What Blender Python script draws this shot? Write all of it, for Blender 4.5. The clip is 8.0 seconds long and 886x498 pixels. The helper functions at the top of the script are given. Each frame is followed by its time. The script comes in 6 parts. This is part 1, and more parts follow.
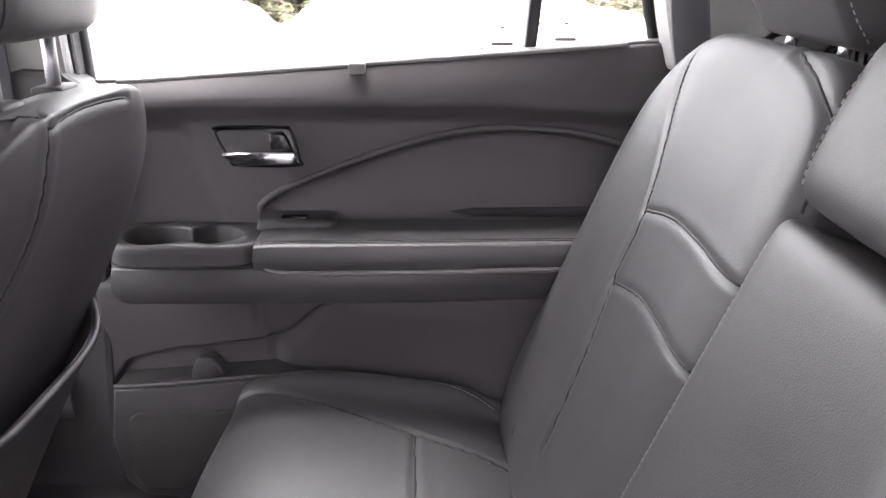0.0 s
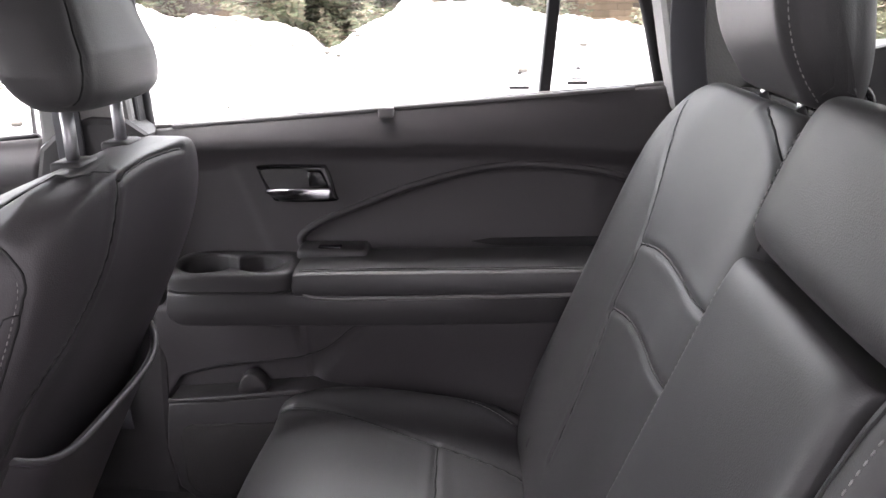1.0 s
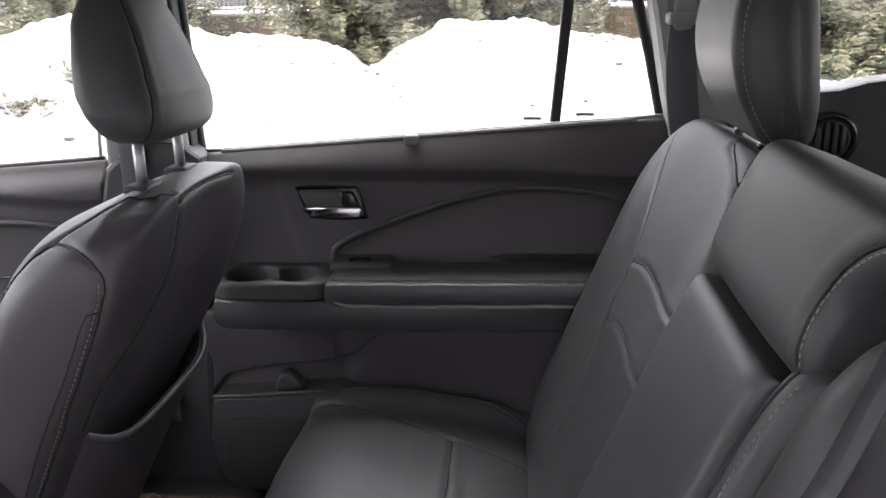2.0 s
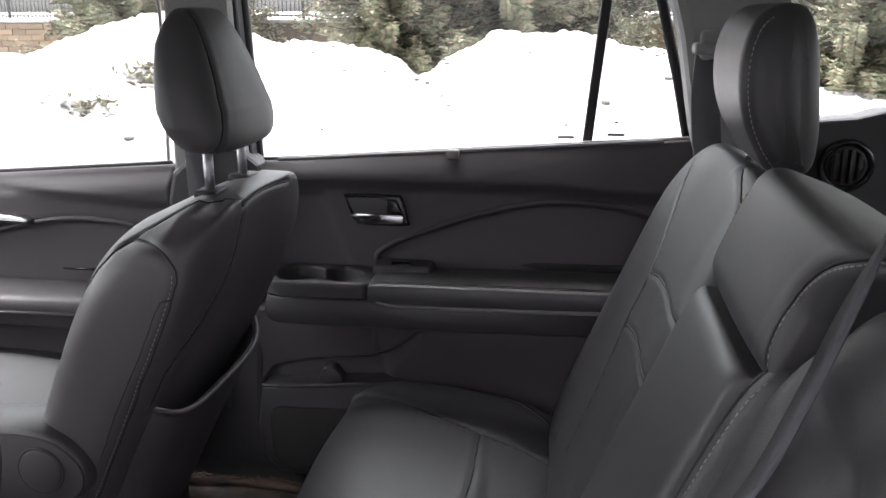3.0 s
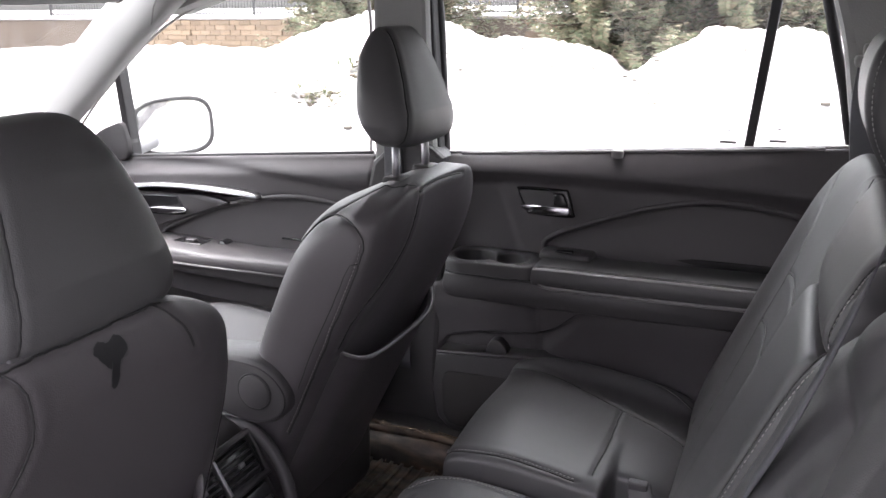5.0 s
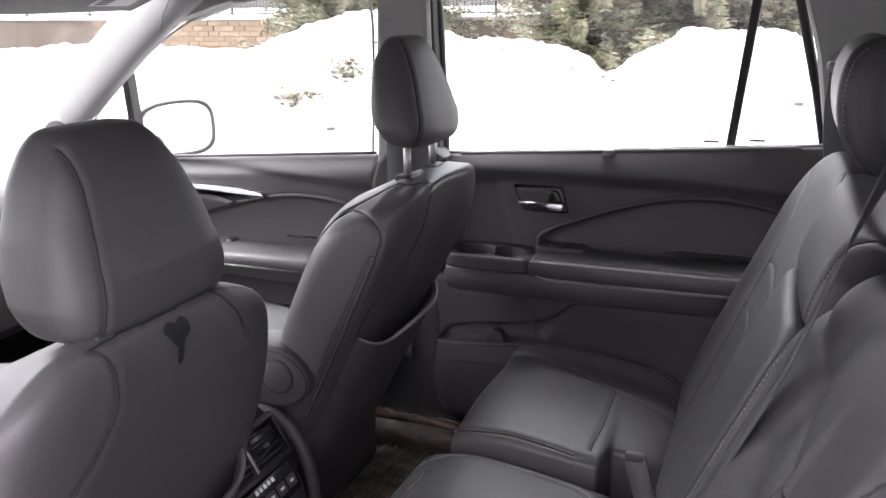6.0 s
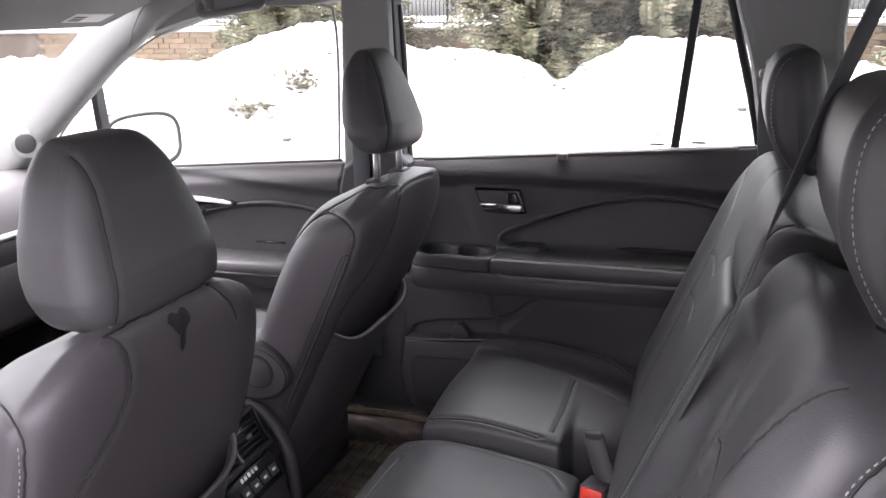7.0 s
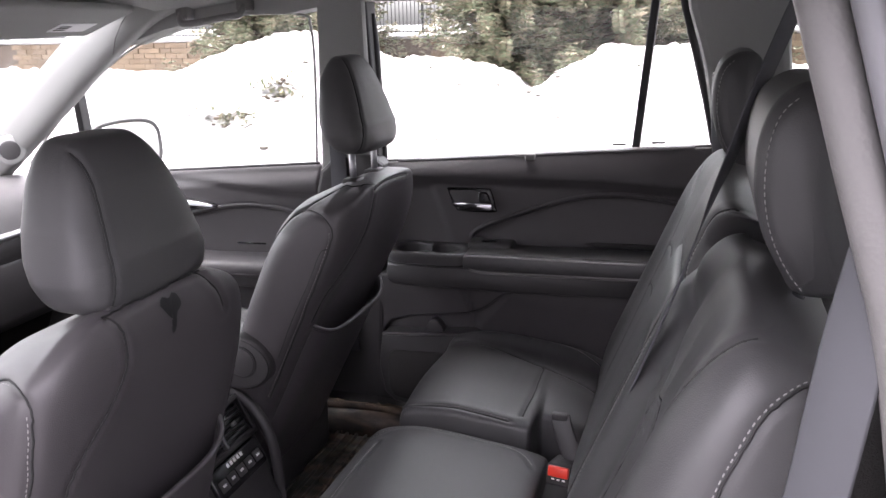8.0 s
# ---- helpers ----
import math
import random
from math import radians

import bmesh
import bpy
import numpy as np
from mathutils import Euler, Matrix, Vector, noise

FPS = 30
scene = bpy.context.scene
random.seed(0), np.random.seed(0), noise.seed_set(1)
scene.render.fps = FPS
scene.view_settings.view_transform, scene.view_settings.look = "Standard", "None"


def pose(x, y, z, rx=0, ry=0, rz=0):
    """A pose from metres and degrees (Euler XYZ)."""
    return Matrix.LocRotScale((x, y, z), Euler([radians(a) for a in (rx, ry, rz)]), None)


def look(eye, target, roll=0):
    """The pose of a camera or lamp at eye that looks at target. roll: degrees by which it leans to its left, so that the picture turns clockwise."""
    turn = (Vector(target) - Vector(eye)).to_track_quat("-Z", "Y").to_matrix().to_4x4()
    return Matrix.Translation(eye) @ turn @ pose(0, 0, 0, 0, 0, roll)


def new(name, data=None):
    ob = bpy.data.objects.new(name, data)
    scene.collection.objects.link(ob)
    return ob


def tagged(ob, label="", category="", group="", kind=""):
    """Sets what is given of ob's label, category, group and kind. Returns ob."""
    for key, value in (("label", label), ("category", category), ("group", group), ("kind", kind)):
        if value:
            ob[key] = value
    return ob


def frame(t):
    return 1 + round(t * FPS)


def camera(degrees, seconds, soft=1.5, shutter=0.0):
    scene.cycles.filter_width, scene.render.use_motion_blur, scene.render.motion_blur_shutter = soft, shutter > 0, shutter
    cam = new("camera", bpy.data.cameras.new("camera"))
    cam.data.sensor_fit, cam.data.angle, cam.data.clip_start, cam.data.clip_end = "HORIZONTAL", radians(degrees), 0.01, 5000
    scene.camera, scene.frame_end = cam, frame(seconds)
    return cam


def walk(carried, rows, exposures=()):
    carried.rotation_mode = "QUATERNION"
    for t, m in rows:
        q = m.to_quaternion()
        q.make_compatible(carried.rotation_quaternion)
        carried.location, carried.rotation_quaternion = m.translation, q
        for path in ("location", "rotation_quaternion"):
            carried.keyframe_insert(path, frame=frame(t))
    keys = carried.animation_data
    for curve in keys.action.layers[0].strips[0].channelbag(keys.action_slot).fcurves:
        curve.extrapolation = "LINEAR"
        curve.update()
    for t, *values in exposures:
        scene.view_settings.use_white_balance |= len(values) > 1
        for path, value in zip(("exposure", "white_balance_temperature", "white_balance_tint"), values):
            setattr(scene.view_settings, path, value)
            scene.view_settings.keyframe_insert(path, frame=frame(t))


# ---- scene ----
cam = camera(56.3, 8.0)
METRES, EYE, TILT, LEAN, TURN = 0.95, 1.42, -19.0, 0.0, 0.0
ROWS = [
    (0.0, 0.0, 0.0, 0.0, 0.0, 0.0, -0.0),
    (0.5, 0.0245, -0.0554, 0.0102, 1.78, 0.55, 0.12),
    (1.0, 0.0463, -0.1221, 0.0157, 3.33, 1.25, 0.08),
    (1.5, 0.0728, -0.2014, 0.014, 4.95, 1.83, -0.2),
    (3.0, 0.1243, -0.3951, 0.0043, 8.87, 2.72, -2.9),
    (3.5, 0.1534, -0.4431, 0.0022, 13.35, 2.44, -4.05),
    (4.0, 0.1953, -0.4913, 0.0056, 17.87, 1.94, -5.1),
    (4.5, 0.2301, -0.5311, 0.0007, 20.57, 1.6, -5.71),
    (5.0, 0.2559, -0.5706, -0.0144, 22.69, 1.13, -7.04),
    (6.5, 0.2452, -0.7647, -0.0497, 19.68, 1.7, -5.94),
    (7.0, 0.2659, -0.8145, -0.0657, 18.15, 2.27, -5.22),
    (7.5, 0.2846, -0.8641, -0.0808, 17.23, 2.64, -4.79),
    (8.0, 0.3096, -0.9032, -0.0989, 16.69, 2.96, -4.45),
]
walk(cam, [(t, pose(0, 0, EYE, TILT, LEAN, TURN) @ pose(METRES * x, METRES * y, METRES * z, 90 + pitch, roll, yaw)) for t, x, y, z, yaw, pitch, roll in ROWS], exposures=[(0.0, 5.08, 6600, 24), (0.5, 4.78, 6600, 24), (1.0, 4.31, 6550, 23), (1.5, 4.00, 6500, 22), (3.0, 3.57, 6450, 20), (4.0, 3.76, 6450, 21), (5.0, 3.99, 6450, 22), (6.5, 3.96, 6450, 24), (8.0, 3.78, 6450, 25)])

# ---- world and light ----
world = bpy.data.worlds.new("overcast sky")
scene.world = world
world.use_nodes = True
wn, wl = world.node_tree.nodes, world.node_tree.links
wn.clear()
sky = wn.new("ShaderNodeTexSky")
sky.sky_type, sky.sun_disc, sky.sun_elevation, sky.sun_rotation = "NISHITA", False, radians(75), radians(282)
sky.dust_density, sky.ozone_density = 6.0, 0.6
wash = wn.new("ShaderNodeHueSaturation")
wash.inputs["Saturation"].default_value = 0.12
wbg = wn.new("ShaderNodeBackground")
wbg.inputs["Strength"].default_value = 0.15
wout = wn.new("ShaderNodeOutputWorld")
wl.new(sky.outputs[0], wash.inputs["Color"])
wl.new(wash.outputs[0], wbg.inputs[0])
wl.new(wbg.outputs[0], wout.inputs[0])
sun = new("sun", bpy.data.lights.new("sun", "SUN"))
sun.data.energy, sun.data.angle, sun.data.color = 0.5, radians(25), (1.0, 0.97, 0.93)
sun.matrix_world = look((-2.4, 0.5, 9), (0, 0, 0))


# ---- materials ----
def material(name, colour, rough=0.5, metal=0.0, grain=0.0, scale=300.0, vary=0.12, blotch=3.0, spec=0.5, kind="voronoi", tint=None):
    """A surface with a fine grain in relief and slow stains and wear in colour and gloss."""
    m = bpy.data.materials.new(name)
    m.use_nodes = True
    nt = m.node_tree
    n, l = nt.nodes, nt.links
    b = n["Principled BSDF"]
    b.inputs["Roughness"].default_value, b.inputs["Metallic"].default_value = rough, metal
    b.inputs["Specular IOR Level"].default_value = spec
    co = n.new("ShaderNodeTexCoord")
    slow = n.new("ShaderNodeTexNoise")
    slow.inputs["Scale"].default_value, slow.inputs["Detail"].default_value = blotch, 5
    l.new(co.outputs["Object"], slow.inputs["Vector"])
    mix = n.new("ShaderNodeMix")
    mix.data_type = "RGBA"
    other = tint or tuple(c * (1 - 2.2 * vary) for c in colour)
    mix.inputs["A"].default_value, mix.inputs["B"].default_value = (*other, 1), (*[min(1, c * (1 + vary)) for c in colour], 1)
    l.new(slow.outputs["Fac"], mix.inputs["Factor"])
    l.new(mix.outputs["Result"], b.inputs["Base Color"])
    wear = n.new("ShaderNodeMapRange")
    wear.inputs["From Min"].default_value, wear.inputs["From Max"].default_value = 0.3, 0.7
    wear.inputs["To Min"].default_value, wear.inputs["To Max"].default_value = max(0.02, rough - 0.06), min(1, rough + 0.06)
    l.new(slow.outputs["Fac"], wear.inputs["Value"])
    l.new(wear.outputs[0], b.inputs["Roughness"])
    if grain:
        if kind == "voronoi":
            fine = n.new("ShaderNodeTexVoronoi")
            out = "Distance"
        else:
            fine = n.new("ShaderNodeTexNoise")
            fine.inputs["Detail"].default_value = 4
            out = "Fac"
        fine.inputs["Scale"].default_value = scale
        l.new(co.outputs["Object"], fine.inputs["Vector"])
        bump = n.new("ShaderNodeBump")
        bump.inputs["Strength"].default_value, bump.inputs["Distance"].default_value = grain, 0.002
        l.new(fine.outputs[out], bump.inputs["Height"])
        l.new(bump.outputs[0], b.inputs["Normal"])
    return m


LEATHER = material("black leather", (0.056, 0.055, 0.056), 0.46, grain=0.10, scale=650, vary=0.12, spec=0.5)
BACKVINYL = material("seat back vinyl", (0.060, 0.055, 0.058), 0.46, grain=0.10, scale=650, spec=0.5)
PLASTIC = material("dark grained plastic", (0.038, 0.036, 0.037), 0.48, grain=0.15, scale=800, vary=0.1)
SOFT = material("soft touch door trim", (0.054, 0.050, 0.052), 0.52, grain=0.10, scale=800, spec=0.45)
GLOSSBLACK = material("gloss black plastic", (0.012, 0.012, 0.013), 0.22)
GREYTRIM = material("light grey pillar trim", (0.26, 0.26, 0.252), 0.6, grain=0.2, scale=300, vary=0.05)
HEADLINER = material("woven grey headliner", (0.30, 0.30, 0.29), 0.9, grain=0.5, scale=700, vary=0.05)
CHROME = material("polished chrome", (0.58, 0.58, 0.60), 0.12, metal=1.0, vary=0.02)
SATIN = material("satin silver trim", (0.36, 0.36, 0.37), 0.36, metal=1.0, vary=0.03)
RUBBER = material("black rubber seal", (0.018, 0.018, 0.019), 0.6, grain=0.2, scale=200)
BELT = material("grey woven belt", (0.068, 0.069, 0.076), 0.7, grain=0.25, scale=1600, kind="noise")
THREAD = material("grey stitching thread", (0.30, 0.29, 0.285), 0.7, vary=0.1)
CARPET = material("dark carpet", (0.035, 0.033, 0.032), 0.95, grain=0.9, scale=600, kind="noise", vary=0.3)
REDPLASTIC = material("red button plastic", (0.75, 0.05, 0.03), 0.35, vary=0.05)
MIDGREY = material("mid grey plastic", (0.17, 0.165, 0.16), 0.5, grain=0.2, scale=300)
FAINT = material("faint grey print", (0.20, 0.20, 0.205), 0.6)
WHITEINK = material("white ink", (0.75, 0.75, 0.75), 0.6, vary=0.02)
PAINT = material("silver car paint", (0.42, 0.41, 0.42), 0.3, metal=0.3, vary=0.03)
MIRRORGLASS = material("mirror glass", (0.9, 0.9, 0.9), 0.01, metal=1.0, vary=0.0)
# The dark tint puts the shade of dents into the snow colour.
SNOW = material("old snow with dent shade", (0.37, 0.365, 0.37), 0.85, grain=1.0, scale=9, vary=0.10, blotch=5.0, kind="noise", tint=(0.12, 0.108, 0.106))
ASPHALT = material("wet asphalt", (0.05, 0.05, 0.05), 0.5, grain=0.6, scale=120)
# Black for seam lines, and for shade painted into gaps, grooves and recesses.
SEAM_GAP = material("black seam line and gap shade", (0.012, 0.012, 0.012), 0.7)
DARKPAINT = material("grey car paint", (0.20, 0.20, 0.21), 0.35, metal=0.2, vary=0.03)
STRAW = material("wet straw", (0.15, 0.105, 0.068), 0.6, vary=0.3, blotch=20)
STAIN = material("dark oily stain", (0.008, 0.008, 0.009), 0.5)


def glass_material():
    m = bpy.data.materials.new("window glass")
    m.use_nodes = True
    n, l = m.node_tree.nodes, m.node_tree.links
    n.clear()
    out, mix, clear, gloss = (n.new("ShaderNode" + k) for k in ("OutputMaterial", "MixShader", "BsdfTransparent", "BsdfGlossy"))
    clear.inputs["Color"].default_value = (0.94, 0.97, 0.95, 1)
    gloss.inputs["Roughness"].default_value = 0.01
    lw, power, scale = n.new("ShaderNodeLayerWeight"), n.new("ShaderNodeMath"), n.new("ShaderNodeMapRange")
    lw.inputs["Blend"].default_value = 0.5
    power.operation = "POWER"
    power.inputs[1].default_value = 5.0
    scale.inputs["To Min"].default_value, scale.inputs["To Max"].default_value = 0.03, 0.8
    l.new(lw.outputs["Facing"], power.inputs[0])
    l.new(power.outputs[0], scale.inputs["Value"])
    l.new(scale.outputs[0], mix.inputs[0])
    l.new(clear.outputs[0], mix.inputs[1])
    l.new(gloss.outputs[0], mix.inputs[2])
    l.new(mix.outputs[0], out.inputs[0])
    return m


GLASS = glass_material()


# ---- mesh tools ----
def thing(name, at=(0, 0, 0), label="", category="", group="", kind=""):
    ob = new(name)
    ob.empty_display_size = 0.05
    ob.location = at
    return tagged(ob, label, category, group, kind)


def solid(name, V, F, mat, parent=None, label="", smooth=True, kind=""):
    """Links vertices (in the world) and faces as one mesh, under parent."""
    me = bpy.data.meshes.new(name)
    off = Vector(parent.location) if parent is not None else Vector()
    if parent is not None and parent.parent is not None:
        off = off + Vector(parent.parent.location)
    V = np.asarray(V, float) - np.array(off)
    me.from_pydata(V.tolist(), [], F)
    me.materials.append(mat)
    bm = bmesh.new()
    bm.from_mesh(me)
    bmesh.ops.recalc_face_normals(bm, faces=bm.faces)
    bm.to_mesh(me)
    bm.free()
    me.polygons.foreach_set("use_smooth", [smooth] * len(me.polygons))
    ob = new(name, me)
    if parent is not None:
        ob.parent = parent
    return tagged(ob, label, kind=kind)


def catmull(pts, n=12, closed=False):
    """A smooth line through points."""
    p = np.asarray(pts, float)
    k = len(p)
    out = []
    for i in range(k if closed else k - 1):
        a, b, c, d = (p[(i + j) % k] if closed else p[min(max(i + j, 0), k - 1)] for j in (-1, 0, 1, 2))
        for t in np.linspace(0, 1, n, endpoint=False):
            out.append(0.5 * (2 * b + (c - a) * t + (2 * a - 5 * b + 4 * c - d) * t**2 + (3 * b - a - 3 * c + d) * t**3))
    if not closed:
        out.append(p[-1])
    return np.array(out)


def tube(path, r, sides=8, closed=False, flat=1.0):
    """A round cord along a line; flat squeezes it. Returns vertices and faces."""
    p = np.asarray(path, float)
    k = len(p)
    tan = np.roll(p, -1, 0) - np.roll(p, 1, 0) if closed else np.gradient(p, axis=0)
    tan /= np.linalg.norm(tan, axis=1, keepdims=True) + 1e-9
    V, F = [], []
    side = np.cross(tan[0], (0.31, 0.17, 0.93))
    for i in range(k):
        side = side - tan[i] * (side @ tan[i])
        side /= np.linalg.norm(side) + 1e-9
        up = np.cross(tan[i], side)
        for j in range(sides):
            a = 2 * math.pi * j / sides
            V.append(p[i] + r * (math.cos(a) * side + flat * math.sin(a) * up))
    for i in range(k if closed else k - 1):
        for j in range(sides):
            q = (i + 1) % k
            F.append((i * sides + j, i * sides + (j + 1) % sides, q * sides + (j + 1) % sides, q * sides + j))
    if not closed:
        F += [tuple(range(sides)), tuple(range((k - 1) * sides, k * sides))]
    return V, F


def ribbon(path, across, half, thick=0.0012):
    """A strap: a line with, at each point, the direction of its width."""
    p, a = np.asarray(path, float), np.asarray(across, float)
    a = np.broadcast_to(a, p.shape)
    a = a / np.linalg.norm(a, axis=1, keepdims=True)
    tan = np.gradient(p, axis=0)
    nrm = np.cross(tan, a)
    nrm /= np.linalg.norm(nrm, axis=1, keepdims=True) + 1e-9
    V, F = [], []
    prof = [(-1, -1), (-0.9, 1), (0.9, 1), (1, -1)]
    for i in range(len(p)):
        for s, d in prof:
            V.append(p[i] + a[i] * half * s + nrm[i] * thick * d)
    for i in range(len(p) - 1):
        for j in range(4):
            F.append((i * 4 + j, i * 4 + (j + 1) % 4, i * 4 + 4 + (j + 1) % 4, i * 4 + 4 + j))
    F += [(0, 1, 2, 3), tuple(range(len(p) * 4 - 4, len(p) * 4))]
    return V, F


def box(x0, x1, y0, y1, z0, z1, r=0.004):
    """A block with chamfered edges."""
    r = min(r, (x1 - x0) / 3, (y1 - y0) / 3, (z1 - z0) / 3)
    bm = bmesh.new()
    bmesh.ops.create_cube(bm, size=1)
    for v in bm.verts:
        v.co = Vector(((x0 + x1) / 2 + v.co.x * (x1 - x0), (y0 + y1) / 2 + v.co.y * (y1 - y0), (z0 + z1) / 2 + v.co.z * (z1 - z0)))
    bmesh.ops.bevel(bm, geom=bm.edges[:], offset=r, segments=2, affect="EDGES", profile=0.5)
    bm.verts.index_update()
    V, F = [tuple(v.co) for v in bm.verts], [tuple(v.index for v in f.verts) for f in bm.faces]
    bm.free()
    return V, F


def moved(VF, m):
    V, F = VF
    return [tuple(m @ Vector(v)) for v in V], F


def joined(*pieces):
    V, F = [], []
    for v, f in pieces:
        k = len(V)
        V += [tuple(c) for c in v]
        F += [tuple(i + k for i in g) for g in f]
    return V, F


def prism(outline, axis, lo, hi, bevel=0.0):
    """A flat outline (two coordinates) drawn out along an axis from lo to hi, its edges eased by bevel."""
    o = np.asarray(outline, float)
    c = o.mean(0)
    k = len(o)
    tan = np.roll(o, -1, 0) - np.roll(o, 1, 0)
    nrm = np.stack([tan[:, 1], -tan[:, 0]], 1)
    nrm /= np.linalg.norm(nrm, axis=1, keepdims=True) + 1e-9
    if ((o - c) * nrm).sum() < 0:
        nrm = -nrm
    s = 1 if hi > lo else -1
    rings = [(o - nrm * bevel, lo), (o - nrm * bevel * 0.3, lo + s * bevel * 0.3), (o, lo + s * bevel), (o, hi - s * bevel), (o - nrm * bevel * 0.3, hi - s * bevel * 0.3), (o - nrm * bevel, hi)] if bevel else [(o, lo), (o, hi)]
    V, F = [], []
    for ring, h in rings:
        for a, b in ring:
            V.append({"x": (h, a, b), "y": (a, h, b), "z": (a, b, h)}[axis])
    for i in range(len(rings) - 1):
        for j in range(k):
            F.append((i * k + j, i * k + (j + 1) % k, i * k + k + (j + 1) % k, i * k + k + j))
    F += [tuple(range(k)), tuple(range(len(V) - k, len(V)))]
    return V, F


class Skin:
    """A dense surface that seams are pressed into."""

    def __init__(self, V, F):
        self.V, self.F = np.asarray(V, float), F
        self.refresh()

    def refresh(self):
        q = np.array([f if len(f) == 4 else (*f, f[-1]) for f in self.F])
        a = np.cross(self.V[q[:, 2]] - self.V[q[:, 0]], self.V[q[:, 3]] - self.V[q[:, 1]])
        n = np.zeros_like(self.V)
        for j in range(4):
            np.add.at(n, q[:, j], a)
        self.N = n / (np.linalg.norm(n, axis=1, keepdims=True) + 1e-12)
        mid = self.V.mean(0)
        if ((self.V - mid) * self.N).sum() < 0:
            self.N = -self.N

    def near(self, line, axes, facing, least=0.15):
        ok = self.N @ np.asarray(facing, float) > least
        w = self.V[:, axes]
        best = np.full(len(w), 9.0)
        a, b = line[:-1], line[1:]
        idx = np.where(ok)[0]
        lo, hi = line.min(0) - 0.04, line.max(0) + 0.04
        idx = idx[((w[idx] > lo) & (w[idx] < hi)).all(1)]
        p = w[idx][:, None]
        ab = (b - a)[None]
        t = np.clip(((p - a[None]) * ab).sum(-1) / ((ab**2).sum(-1) + 1e-12), 0, 1)
        best[idx] = np.linalg.norm(p - a[None] - t[..., None] * ab, axis=-1).min(1)
        return best

    def seam(self, pts, axes, facing, depth=0.004, width=0.004, puff=0.0, smooth=True):
        """Presses a seam into the surface along pts, given in two axes; puff raises the stuffing beside it."""
        line = catmull(pts, 8) if smooth else np.asarray(pts, float)
        d = self.near(line, axes, facing)
        push = -0.55 * depth * np.exp(-((d / width) ** 2)) + puff * np.exp(-(((d - 3.2 * width) / (2.2 * width)) ** 2))
        push[d > 1] = 0
        self.V = self.V + self.N * push[:, None]
        self.refresh()
        return line

    def lay(self, line, axes, facing, lift=0.0):
        """Points of the surface under a line given in two axes, and their normals."""
        idx = np.where(self.N @ np.asarray(facing, float) > 0.1)[0]
        w = self.V[idx][:, axes]
        P, N = [], []
        for p in np.asarray(line, float):
            d = ((w - p) ** 2).sum(1)
            k = np.argpartition(d, 4)[:4]
            g = 1 / (d[k] + 1e-8)
            g /= g.sum()
            n = (self.N[idx[k]] * g[:, None]).sum(0)
            n /= np.linalg.norm(n)
            P.append((self.V[idx[k]] * g[:, None]).sum(0) + n * lift)
            N.append(n)
        return np.array(P), np.array(N)


def even(line, step):
    line = np.asarray(line, float)
    s = np.r_[0, np.cumsum(np.linalg.norm(np.diff(line, axis=0), axis=1))]
    t = np.arange(0, s[-1], step)
    return np.stack([np.interp(t, s, line[:, i]) for i in range(line.shape[1])], 1)


def stitches(skin, pts, axes, facing, side=0.0, dash=0.0048, gap=0.0026, r=0.0008, lift=0.0006):
    """Dashes of thread along a line of the surface, side metres off it."""
    line = catmull(pts, 8)
    P, N = skin.lay(even(line, (dash + gap) / 2), axes, facing, lift)
    if len(P) > 12:
        k = np.ones(7) / 7
        P = np.stack([np.convolve(np.pad(P[:, i], 3, mode="edge"), k, mode="valid") for i in range(3)], 1)
        N = np.stack([np.convolve(np.pad(N[:, i], 3, mode="edge"), k, mode="valid") for i in range(3)], 1)
        N /= np.linalg.norm(N, axis=1, keepdims=True)
        run = np.r_[0, np.cumsum(np.linalg.norm(np.diff(P, axis=0), axis=1))]
        at = np.arange(0, run[-1], (dash + gap) / 2)
        P, N = (np.stack([np.interp(at, run, Q[:, i]) for i in range(3)], 1) for Q in (P, N))
    V, F = [], []
    for i in range(0, len(P) - 1, 2):
        t = P[i + 1] - P[i]
        if np.linalg.norm(t) < 1e-6:
            continue
        t /= np.linalg.norm(t)
        s = np.cross(N[i], t)
        c = P[i] + s * side
        k = len(V)
        for e in (-1, -0.6, 0.6, 1):
            g = 1.0 if abs(e) < 1 else 0.4
            for u, w in ((-1, 0), (0, 1), (1, 0), (0, -1)):
                V.append(c + t * dash / 2 * e + s * r * u * g + N[i] * r * w * g)
        for j in range(3):
            for q in range(4):
                F.append((k + j * 4 + q, k + j * 4 + (q + 1) % 4, k + j * 4 + 4 + (q + 1) % 4, k + j * 4 + 4 + q))
        F += [(k, k + 1, k + 2, k + 3), (k + 12, k + 13, k + 14, k + 15)]
    return V, F


